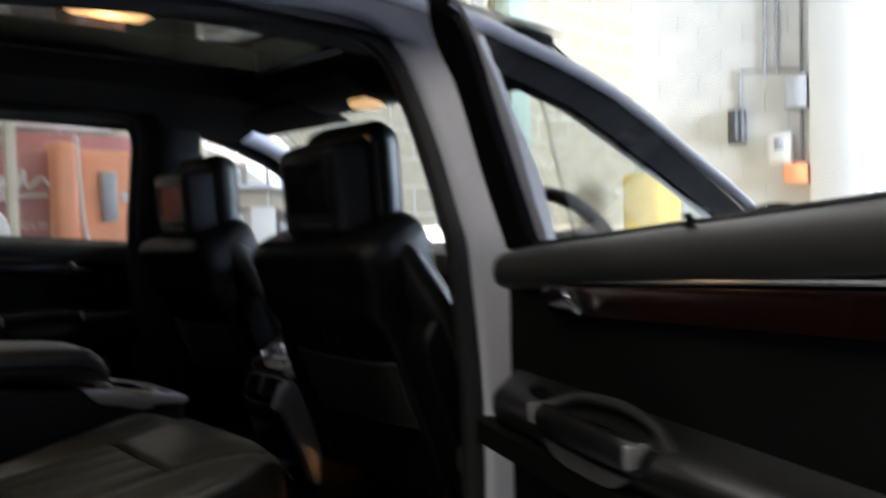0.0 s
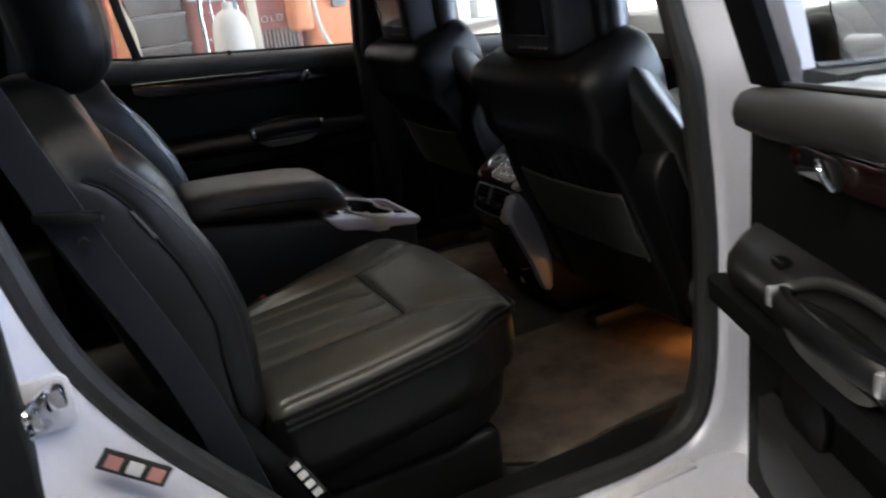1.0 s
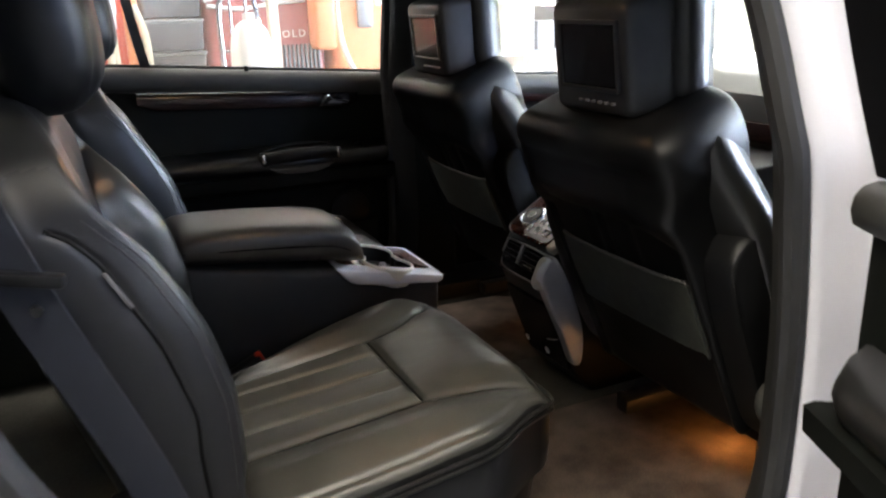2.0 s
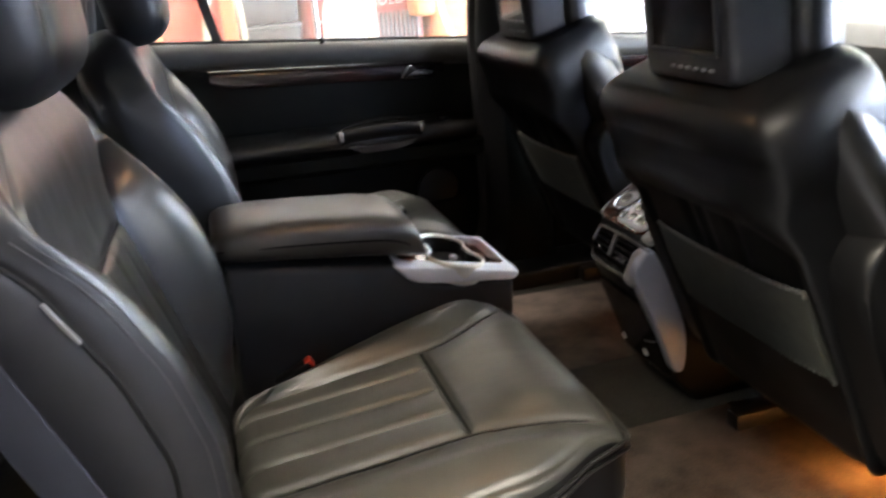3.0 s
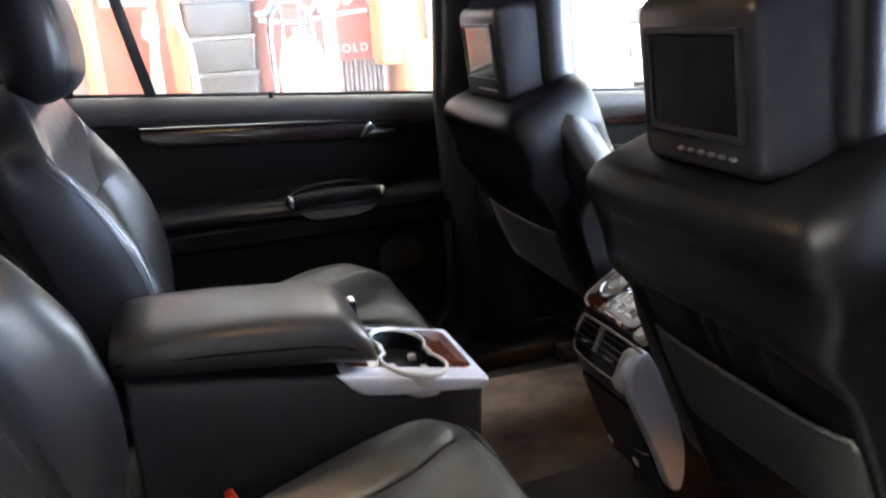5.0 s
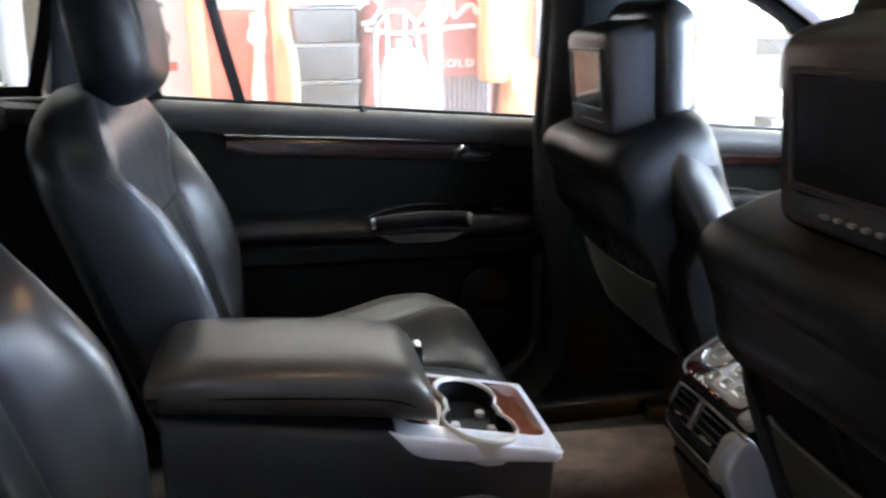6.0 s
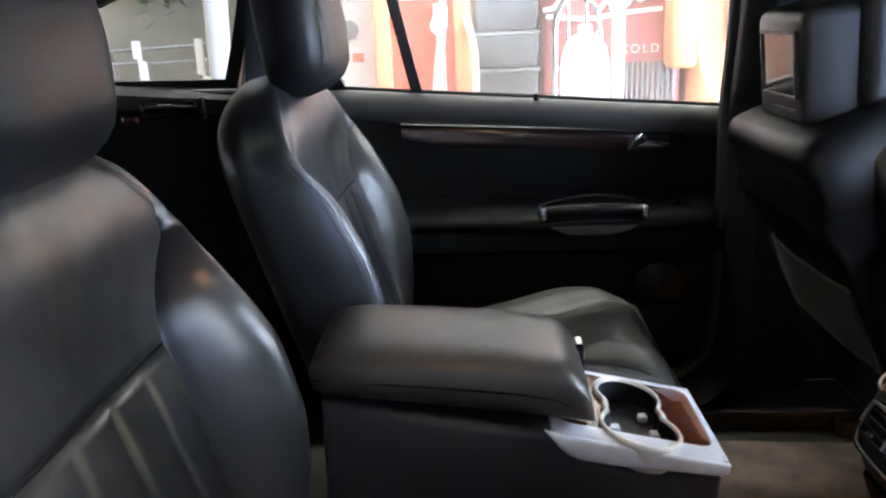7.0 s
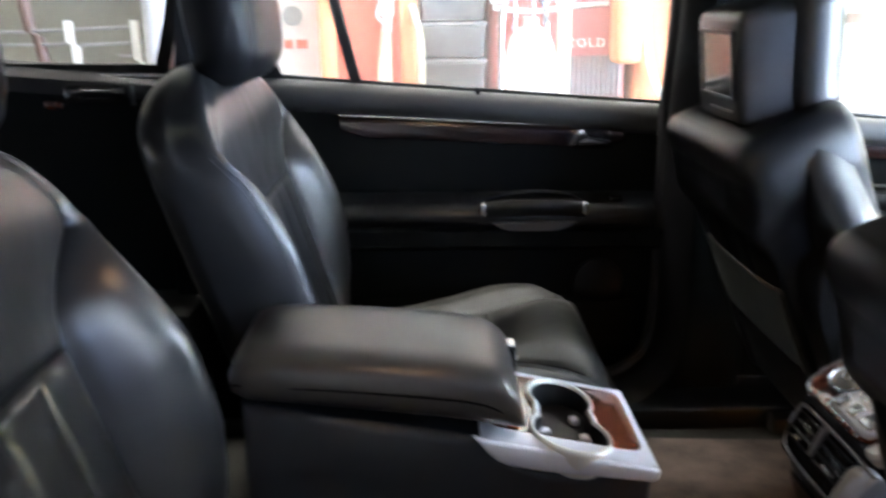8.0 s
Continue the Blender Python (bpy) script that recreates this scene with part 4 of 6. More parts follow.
def back_half(h, swell=0.0, seam=True):
    """Half of the backrest's outline at one height, from the middle of the face round to the middle of the rear: (side, depth)."""
    full = swell * step(h, 0.0, 0.14) * (1 - step(h, 0.26, 0.43))
    w, p, k = curve(h, BACK_W) + full, curve(h, BACK_P) + full, curve(h, BACK_K)
    e = min(curve(h, BACK_E), w - 0.022 - 0.035 * step(h, 0.43, 0.50))
    b, d0 = w - e, 0.055 + 0.014 * step(h, 0.36, 0.46)
    ctrl = [(0, d0), (e * 0.35, d0), (e * 0.72, d0 + 0.001), (e - 0.010, d0 + 0.001), (e, d0 - 0.003 * (1 - step(h, 0.40, 0.43))), (e + 0.12 * b, d0 + 0.20 * (p - d0) + 0.002 * (1 - step(h, 0.40, 0.43))), (e + 0.36 * b, d0 + 0.72 * (p - d0)),
            (e + 0.62 * b, p), (e + 0.84 * b, p - 0.010), (w - 0.002, min(curve(h, BACK_S), p - 0.022)), (w, 0.010), (w - 0.004, -0.010), (w - 0.018, -0.028), (w - 0.05, -0.040), (w * 0.5, -0.046), (0, -0.048)]
    line = [(v.x, v.y) for v in smooth_path([(a, d, 0) for a, d in ctrl], FINE)]
    out = []
    for i, (a, d) in enumerate(line):
        if i <= 9 * FINE:
            d += creases(a, h, 1.5)
        if h < 0.425:
            d += dent(a - e, 0.004 * (1 - step(h, 0.40, 0.425)), 0.005) if i < 6 * FINE else 0.0
            a -= 0.003 * seam * math.exp(-((i - 9 * FINE) / 2.5) ** 2)
        if i <= 4 * FINE:
            edge_fade = step(e - a, 0.0, 0.014)
            d += dent(h - SPLIT, 0.005, 0.0045) * edge_fade
            if h < SPLIT:
                d += 0.6 * flutes(a, 5, 0.160) * step(SPLIT - h, 0.0, 0.015) * edge_fade * step(h, 0.02, 0.08)
            elif h < 0.47:
                d += 0.005 * math.sin(math.pi * min(1, (h - SPLIT) / 0.15)) * edge_fade
        out.append((max(a, 0.0), d * k))
    return out


def back_body(place, inner, swell):
    """The upholstered backrest, and the columns of its outline that carry seams."""
    rows = [0.545 * (0.5 - 0.5 * math.cos(math.pi * i / 150)) * 0.35 + 0.545 * i / 150 * 0.65 for i in range(151)]
    halves = {inner: [back_half(h, swell, False) for h in rows], -inner: [back_half(h) for h in rows]}
    rings = [[place(a, h, d) for a, d in p] + [place(-a, h, d) for a, d in q[-2:0:-1]] for h, p, q in zip(rows, halves[1], halves[-1])]
    return loft(rings), rows, halves


def seat_relief(s, h):
    a = abs(s)
    edge = 0.115 + 0.042 * step(h, 0.26, 0.43)
    r = 0.016 * step(a, edge, edge + 0.06) + creases(s, h, 8.5)
    r += dent(a - edge, 0.0055, 0.008) * (1 - step(h, 0.385, 0.415))
    r += dent(a - 0.228 + 0.052 * step(h, 0.28, 0.43), 0.003, 0.0045)
    if a < edge:
        cut = 0.262
        near_seam = step(edge - a, 0.0, 0.014)
        r += dent(h - cut, 0.006, 0.005) * near_seam
        if h < cut:
            r += flutes(s, 4, 0.115) * step(cut - h, 0.0, 0.02) * near_seam
        else:
            r += 0.012 * math.sin(math.pi * min(1, (h - cut) / 0.2)) * step(edge - a, 0.0, 0.06)
    return r


def rear_seat(label, inner, swell, dip):
    """Centred on y = 0, x = 0 at the cushion's rear; inner: the console's side, 1 or -1."""
    st = thing("rear_seat", (0, 0, 0.448), label, "car seat", "rear seats")
    cf = lambda s, h, d: Vector((-0.335 + h, inner * s * (1 - (1 - min(0.240, 0.06 + 0.80 * h - 0.80 * h * h) / (0.245 - 0.060 * step(h, 0.28, 0.43))) * step(s, 0.02, 0.24) if s > 0 else 1.0), 0.665 + 0.035 * h / 0.43 + d - (1 - step(h, 0.06, 0.36)) * (0.65 * dip + 0.012 * step(-s, 0.10, 0.22)) - 0.35 * dip))
    pad = part("cushion", pillow(0.43, lambda h: 0.245 - 0.060 * step(h, 0.28, 0.43), lambda h: 0.090 - 0.012 * step(h, 0.36, 0.44), cf, seat_relief, 0.030, 8, 190, 180, lambda h: 0.06), LIT_LEATHER, st, "fluted black leather cushion", 60)
    # Faces turned to the side or front get the darker copy as painted shade.
    pad.data.materials.append(SHADED_LEATHER)
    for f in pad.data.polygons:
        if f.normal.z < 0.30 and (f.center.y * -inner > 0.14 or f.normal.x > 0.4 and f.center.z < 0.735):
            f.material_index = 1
    wc = lambda h: 0.245 - 0.060 * step(h, 0.28, 0.43)
    for low in (0.018, 0.029):
        loop = [cf(-wc(h) * 0.996, h, 0.090 - low - 0.012 * step(h, 0.36, 0.44)) for h in (0.02, 0.12, 0.22, 0.30, 0.36, 0.405)]
        loop += [cf(s, 0.431, 0.078 - low) for s in (-0.165, -0.08, 0.0, 0.08, 0.165)]
        loop += [cf(wc(h) * 0.996, h, 0.090 - low - 0.012 * step(h, 0.36, 0.44)) for h in (0.405, 0.36, 0.30, 0.22, 0.12, 0.02)]
        part("piping", tube(loop, 0.0024, 6, 8), LEATHER, st)
    edge = [(0.01, 0.96), (0.08, 0.965), (0.16, 0.965), (0.24, 0.965), (0.30, 0.965), (0.35, 0.96), (0.385, 0.94), (0.405, 0.89), (0.414, 0.80)]
    rim = [cf(-wc(h) * f, h, 0) for h, f in edge] + [cf(s, 0.416, 0) for s in (-0.09, 0.0, 0.09)] + [cf(wc(h) * f, h, 0) for h, f in edge[::-1]]
    mid = Vector((-0.13, -0.02, 0))
    # Skirt in the same darker copy: shade below the cushion put into colour.
    part("cushion_skirt", loft([[Vector((mid.x + (v.x - mid.x) * k, mid.y + (v.y - mid.y) * k, z)) for v in rim] for z, k in ((0.572, 0.90), (0.578, 0.93), (0.592, 0.955), (0.64, 0.985), (0.70, 1.0))]), SHADED_LEATHER, st, "smooth black side skirt", 60)
    part("seat_base", box(-0.34, 0.03, -0.215, 0.215, 0.448, 0.575, 0.02, 3), PLASTIC, st)
    flat = lean((-0.383, 0, 0.690), 17)
    body, rows, halves = back_body(flat, inner, swell)
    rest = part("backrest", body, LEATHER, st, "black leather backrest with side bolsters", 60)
    # Faces turned to the door take the darkened vinyl.
    rest.data.materials.append(SHADED_VINYL)
    for f in rest.data.polygons:
        if f.normal.y * -inner > 0.72 and f.center.y * -inner > 0.18:
            f.material_index = 1
    for sg in (1, -1):
        tall = list(zip(rows, halves[sg]))
        for col, top, r in ((4 * FINE, 0.428, 0.0016), (9 * FINE, 0.43, 0.0022))[:1 if sg == inner else 2]:
            part("seam", sweep([flat(sg * half[col][0], h, half[col][1]) for h, half in tall if 0.05 < h < top], circle(r, 6), (1, 0, 0)), SEAM, st)
        for col in (8 * FINE - 2, 8 * FINE + 3):
            line = [(sg * (half[col][0] + 0.0002), h, half[col][1] + 0.0002) for h, half in tall if 0.08 < h < 0.425]
            part("stitching", sweep([flat(*q) for q in line], circle(0.0007, 5), (1, 0, 0)), STITCH, st)
    h, half = min(tall, key=lambda q: abs(q[0] - SPLIT))
    line = [(-a, d) for a, d in half[4 * FINE:0:-1]] + half[:4 * FINE + 1]
    part("seam", sweep([flat(a, h, d + 0.0003) for a, d in line], circle(0.0016, 6), (1, 0, 0)), SEAM, st)

    def on_seat(s, h, lift=0.0005):
        f = max(0.0, 1 - abs(s / wc(h)) ** 8) ** 0.125
        t = 0.090 - 0.012 * step(h, 0.36, 0.44)
        return cf(s, h, t * f + seat_relief(s, h) * f ** 0.5 + lift)
    for sg in (1, -1):
        line = [(sg * (0.115 + 0.042 * step(h, 0.26, 0.43)), h) for h in [0.06 + 0.33 * i / 50 for i in range(51)]]
        part("seam", sweep([on_seat(s, h) for s, h in line], circle(0.0016, 6)), SEAM, st)
    part("seam", sweep([on_seat(-0.112 + 0.224 * i / 40, 0.262) for i in range(41)], circle(0.0016, 6)), SEAM, st)
    hf = lean((-0.452, 0, 1.186), 7)
    # Headrest takes the darkened leather copy, so its shade is in the colour.
    hr = part("headrest", pillow(0.205, lambda h: 0.118 + 0.016 * math.sin(math.pi * min(1, h / 0.205)), lambda h: 0.050 + 0.012 * math.sin(math.pi * h / 0.205), hf, lambda s, h: dent(abs(s) - 0.105, 0.004, 0.004), 0.045, 3.2, 70, 40, lambda h: 0.055, 3.0), SHADED_LEATHER, st, "rounded black leather headrest", 60)
    for s in (-0.06, 0.06):
        part("headrest_post", rod((-0.490, s, 1.14), (-0.465, s, 1.21), 0.006), CHROME, hr)
    return st


def seat_fittings(st, sg):
    """Recliner cover, switches and buckle; sg: the door's side. Local to the seat."""

    def put(nm, bm, mat, parent, lab="", sm=35):
        ob = part(nm, bm, mat, parent, lab, sm)
        if parent is st:
            ob.matrix_parent_inverse = Matrix.Translation((0, 0, -0.448))
        return ob
    cov = loft([[Vector((-0.44 + 0.135 * t + a * (0.035 + 0.01 * t), sg * (0.235 + 0.03 * q), 0.80 - 0.24 * t + b * 0.05)) for a, b, q in ((-1, 0.2, 0), (-0.7, 0.8, 0.7), (0, 1.0, 1), (0.7, 0.8, 0.7), (1, 0.2, 0), (0.6, -0.8, 0), (-0.6, -0.8, 0))] for t in (0, 0.3, 0.6, 0.85, 1.0)])
    rc = put("recliner_cover", cov, PLASTIC, st, "black plastic recliner cover", 60)
    m = pose(-0.310, sg * 0.272, 0.655, 0, 66, 0)
    pad = put("seat_switch", moved(box(-0.038, 0.038, -0.004, 0.004, -0.011, 0.011, 0.003), m), GLOSS, rc)
    for i in range(4):
        y0, y1 = sorted((sg * 0.004, sg * 0.006))
        put("switch_mark", moved(box(-0.032 + i * 0.018, -0.022 + i * 0.018, y0, y1, -0.006, 0.006), m), WHITE_MARK, pad)
    m = pose(-0.238, sg * -0.262, 0.700, 0, -25, 0)
    bk = put("buckle", moved(box(-0.03, 0.03, -0.012, 0.012, -0.012, 0.012, 0.004), m), PLASTIC, st, "seat belt buckle with a red button")
    put("release_button", moved(box(0.022, 0.034, -0.010, 0.010, -0.006, 0.013, 0.003), m), RED, bk)


near = rear_seat("black leather rear seat with fluted cushion, door side", 1, 0.013, 0.0)
near.location = (0.0, -0.38, 0.448)
far = rear_seat("black leather rear seat with fluted cushion, set further forward", -1, 0.0, 0.036)
far.location = (0.065, 0.38, 0.448)


seat_fittings(near, -1)
seat_fittings(far, 1)
tg = part("side_tag", box(-0.021, 0.021, -0.002, 0.002, -0.0018, 0.0018, 0.0006), TAG, near, "small grey fabric tag")
tg.matrix_parent_inverse = Matrix.Identity(4)
tg.matrix_basis = pose(-0.430, -0.2475, 0.594, 0, 62, 0)

# ---- front seats ----
def front_seat(label):
    st = thing("front_seat", (0, 0, 0.448), label, "car seat", "front seats")
    # the back of the seat faces the rear: d points to the rear here
    a = radians(23)
    up, out = Vector((-math.sin(a), 0, math.cos(a))), Vector((-math.cos(a), 0, -math.sin(a)))
    o = Vector((0.52, 0, 0.52))
    bf = lambda s, h, d: o + Vector((0, s, 0)) + up * h + out * d
    wid = lambda h: 0.186 + 0.012 * step(h, 0.51, 0.57) - 0.012 * step(h, 0.59, 0.645)

    def shell(s, h):
        inside = step(0.180 - abs(s), 0.0, 0.022)
        line = 0.505 - 0.5 * max(0.0, abs(s) - 0.12)
        r = -0.016 * (1 - step(h, line - 0.022, line + 0.006)) * inside
        r += 0.013 * math.exp(-((h - line - 0.038) / 0.030) ** 2) + dent(h - 0.592, 0.003, 0.004)
        for fold, deep in ((0.012, 0.004), (0.045, 0.005), (-0.055, 0.003)):
            r += dent(s - fold, deep, 0.012) * step(h, 0.38, 0.43) * (1 - step(h, line - 0.03, line))
        return r + 0.0015 * noise.noise((s * 14, h * 14, 3.5))
    # Seat back and side covers use the darkened leather; their shade is in it.
    back = part("backrest", pillow(0.555, lambda h: wid(h + 0.09), lambda h: 0.050, lambda s, h, d: bf(s, h + 0.09, d), lambda s, h: shell(s, h + 0.09), 0.034, 5.0, 90, 70, lambda h: 0.150, 4.5), SHADED_LEATHER, st, "black leather back with a net pocket", 60)
    part("front_pad", pillow(0.52, lambda h: 0.252 - 0.055 * step(h, 0.34, 0.52), lambda h: 0.045, lambda s, h, d: bf(s, h + 0.10, d - 0.062), None, 0.04, 3.2, 50, 40, lambda h: 0.06, 3.0), LEATHER, st, "bulging black leather front pad", 60)
    # side covers with a curved upper edge
    for sg in (-1, 1):
        trace = smooth_path([(0.13, 0.022, 0), (0.30, 0.026, 0), (0.42, 0.018, 0), (0.462, -0.010, 0), (0.470, -0.050, 0), (0.455, -0.095, 0), (0.40, -0.125, 0), (0.26, -0.120, 0), (0.13, -0.100, 0), (0.10, -0.040, 0)], 6, True)
        cover = []
        for s0, shrink in ((0.185, 1.0), (0.222, 1.0), (0.234, 0.985), (0.240, 0.95)):
            cover.append([bf(sg * s0, 0.29 + (v.x - 0.29) * shrink, -0.045 + (v.y + 0.045) * shrink) for v in trace])
        part("side_cover", loft(cover), SHADED_LEATHER, back, "black leather side cover", 60)
    # net pocket, close to the shell
    skin = lambda s, h: 0.050 * max(0.0, 1 - abs(s / 0.188) ** 5) ** 0.2 + shell(s, h)
    ring = []
    for i in range(17):
        s = -0.170 + 0.327 * i / 16
        sag = -0.008 + 0.006 * (1 - (s / 0.17) ** 2)
        q = skin(s, 0.34)
        ribs = [bf(s, 0.275 + (0.127 - sag) * j / 44, q + 0.0045 + 0.003 * math.sin(math.pi * j / 44) + (0.0024 if j % 2 else -0.0008)) for j in range(45)]
        ring.append([bf(s, 0.272, q - 0.004)] + ribs + [bf(s, 0.402 - sag, q + 0.001), bf(s, 0.34, q + 0.001)])
    net = part("net_pocket", loft(ring), NET, back, "grey elastic net pocket", 60)
    for h0, bow in ((0.412, 0.006), (0.274, 0.0)):
        rope = [bf(-0.170 + 0.327 * i / 160, h0 - bow * (1 - ((-0.170 + 0.327 * i / 160) / 0.18) ** 2), skin(-0.170 + 0.327 * i / 160, 0.34) + 0.005) for i in range(161)]
        part("pocket_hem", sweep(rope, circle(0.0026, 6), scale=lambda t: 1 + 0.35 * math.sin(t * 250)), HEM if bow else NET, back, "twisted hem cord")
    part("cushion", pillow(0.46, lambda h: 0.25, lambda h: 0.08, lambda s, h, d: Vector((0.50 + h, s, 0.69 + 0.05 * h + d)), None, 0.04, 4, 40, 24, lambda h: 0.09), LEATHER, st)
    part("seat_frame", box(0.52, 0.94, -0.22, 0.22, 0.55, 0.64, 0.02, 2), PLASTIC, st)
    for s in (-0.19, 0.19):
        r = part("seat_rail", box(0.50, 1.0, s - 0.018, s + 0.018, 0.452, 0.488, 0.006), RAIL, st, "steel seat rail")
        part("rail_foot", box(0.530, 0.548, s - 0.012, s + 0.058, 0.462, 0.470, 0.003), RAIL, r)
        part("rail_foot", box(0.562, 0.590, s - 0.012, s + 0.048, 0.468, 0.476, 0.003), RAIL, r)
    part("recliner_cover", ball((0.56, -0.262, 0.60), 0.075, 0.022, 0.06, 20), PLASTIC, st)
    # headrest: screen housing behind a pad
    hz0, hz1 = 1.120, 1.272
    hb = []
    for x, w, lo, hi, r, k in ((0.2555, 0.087, 0.004, -0.003, 0.010, 1.0), (0.2585, 0.092, 0.0, 0.003, 0.014, 1.0), (0.266, 0.096, -0.003, 0.009, 0.016, 1.0), (0.290, 0.100, -0.004, 0.018, 0.020, 0.7), (0.325, 0.104, -0.004, 0.026, 0.024, 0.3), (0.348, 0.102, -0.004, 0.028, 0.026, 0.0), (0.360, 0.096, 0.0, 0.023, 0.026, 0.0), (0.367, 0.082, 0.010, 0.010, 0.022, 0.0)):
        hb.append([Vector((x + k * (hz1 - z) * 0.10, y, z)) for y, z in round_rect(-w, w, hz0 + lo, hz1 + hi, r, 6)])
    hb = loft(hb)
    hs = part("screen_housing", hb, HOUSING, st, "black plastic screen housing", 50)
    tilt = pose(0.255 + 0.075 * 0.10, 0, (hz0 + hz1) / 2, 0, 5.7 * -1, 0)
    part("screen", moved(slab(round_rect(-0.068, 0.066, -0.038, 0.052, 0.004), "x", -0.002, 0.004), tilt), SCREEN, hs, "dark switched-off screen")
    bez = bmesh.new()
    for y0, y1, z0, z1 in ((-0.072, 0.070, 0.052, 0.058), (-0.072, 0.070, -0.044, -0.038), (-0.074, -0.068, -0.042, 0.056), (0.066, 0.072, -0.042, 0.056)):
        box(-0.005, 0.004, y0, y1, z0, z1, 0.001, 1, bez)
    part("bezel", moved(bez, tilt), HOUSING, hs)
    for i in range(6):
        part("button", moved(box(-0.0045, 0.002, -0.060 + i * 0.016, -0.053 + i * 0.016, -0.062, -0.058, 0.001, 1), tilt), GREY, hs)
    pf = lambda s, h, d: Vector((0.372 - 0.06 * h, s, 1.115 + h)) + Vector((-d, 0, 0))
    part("headrest", pillow(0.215, lambda h: 0.124, lambda h: 0.040, pf, None, 0.045, 3.5, 50, 30, lambda h: 0.05, 3), LEATHER, st, "black leather headrest pad", 60)
    for s in (-0.06, 0.06):
        part("headrest_post", rod((0.385, s, 1.06), (0.37, s, 1.14), 0.006), CHROME, st)
    return st


drv = front_seat("black leather front seat with a screen in its headrest")
drv.location = (0.0, -0.380, 0.448)
copy_thing(drv, Matrix.Translation((0.08, 0.385, 0.448)))
knob = part("recline_knob", ball((0.412, -0.256, 0.712), 0.020, 0.018, 0.034, 20), PAD, drv, "grey recline knob", 60)
knob.matrix_parent_inverse = Matrix.Translation((0, 0, -0.448))

# ---- rear centre console ----
con = thing("centre_console", (-0.1, 0, 0.448), "black centre armrest console with bright cup holder tray", "console")
part("body", slab([(-0.325, 0.448), (0.10, 0.448), (0.132, 0.60), (0.139, 0.783), (0.02, 0.792), (-0.03, 0.812), (-0.06, 0.838), (-0.315, 0.882)], "y", -0.094, 0.094, 0.012, 3), LEATHER_SIDE, con, "black vinyl console side")


def lid():
    b = bmesh.new()
    rings = []
    prof = []
    for i in range(32):
        w = 2 * math.pi * i / 32
        c, s = math.cos(w), math.sin(w)
        prof.append((math.copysign(abs(c) ** 0.42, c), math.copysign(abs(s) ** 0.58, s)))
    for x, k, zt, zb in ((-0.328, 0.80, 0.918, 0.898), (-0.323, 0.93, 0.929, 0.888), (-0.308, 0.985, 0.936, 0.880), (-0.27, 1.0, 0.938, 0.876), (-0.19, 1.0, 0.934, 0.866), (-0.09, 1.0, 0.925, 0.853), (-0.065, 0.995, 0.920, 0.849), (-0.045, 0.99, 0.916, 0.845), (-0.030, 0.98, 0.909, 0.842), (-0.018, 0.965, 0.897, 0.841), (-0.010, 0.94, 0.880, 0.841), (-0.006, 0.90, 0.860, 0.843)):
        zc, hz = (zt + zb) / 2, (zt - zb) / 2
        rings.append([Vector((x, 0.098 * k * u, zc + hz * v)) for u, v in prof])
    return loft(rings, bm=b)


part("armrest_lid", lid(), LID_LEATHER, con, "padded black leather armrest lid", 60)
part("lid_seam", tube([(-0.322, -0.094, 0.908), (-0.19, -0.099, 0.899), (-0.07, -0.099, 0.885), (-0.028, -0.094, 0.868)], 0.0013), SEAM, con)
catch = part("lid_catch", box(-0.020, -0.003, 0.030, 0.060, 0.850, 0.890, 0.004), GLOSS, con)
part("catch_edge", box(-0.012, -0.005, 0.034, 0.056, 0.890, 0.8915), CHROME, catch)
part("catch_edge", box(-0.004, -0.001, 0.042, 0.048, 0.868, 0.876), CHROME, catch)
slope = lambda x: 0.838 - 0.215 * (x + 0.05)


def cups(grow, dz):
    """The outline of the double cup holder."""
    pts = []
    for i in range(48):
        w = 2 * math.pi * i / 48
        c, s = math.cos(w), math.sin(w)
        r = 0.034
        for dy, rx, ry in ((-0.043, 0.045, 0.045), (0.043, 0.039, 0.044)):
            a, b, k = (c / rx) ** 2 + (s / ry) ** 2, -s * dy / ry ** 2, (dy / ry) ** 2 - 1
            if b * b > a * k:
                r = max(r, (-b + math.sqrt(b * b - a * k)) / a)
        x, y0 = r * c, r * s
        f = (r + grow) / r
        pts.append(Vector((0.052 + x * f, -0.010 + y0 * f, slope(0.052 + x * f) + dz)))
    return pts


def tray_ring(dz, inset, wide=0.0):
    out = round_rect(-0.055 + inset, 0.145 - inset, -0.097 + inset + wide, 0.095 - inset, 0.018, 11)
    turn = [math.atan2(y + 0.010, x - 0.052) % (2 * math.pi) for x, y in out]
    k = turn.index(min(turn))
    return [Vector((x, y, slope(x) + dz)) for x, y in out[k:] + out[:k]]


low = [Vector((v.x, v.y, v.z - 0.010)) for v in tray_ring(0, 0.002)]
tray = loft([low, tray_ring(-0.004, 0.0), tray_ring(-0.001, 0.002, 0.002), tray_ring(0.0015, 0.006, 0.008), tray_ring(0.001, 0.009, 0.022), tray_ring(-0.004, 0.010, 0.024)], cap=False)
part("tray_surround", tray, SATIN, con, "satin silver tray surround", 50)
for sg in (-1, 1):
    skirt = [(-0.064, 0.843), (-0.046, 0.820), (-0.036, 0.811), (-0.023, 0.805), (0.015, 0.797), (0.054, 0.792), (0.093, 0.787), (0.134, 0.7815), (0.1435, 0.786), (0.145, 0.795), (0.10, slope(0.10) - 0.001), (0.0, slope(0.0) - 0.001), (-0.05, 0.837)]
    part("tray_apron", slab(skirt, "y", sg * 0.090, sg * 0.0995, 0.003), SATIN, con, "curved satin silver apron", 60)
part("tray_front", box(0.136, 0.1455, -0.090, 0.090, 0.7825, 0.797, 0.003), SATIN, con)
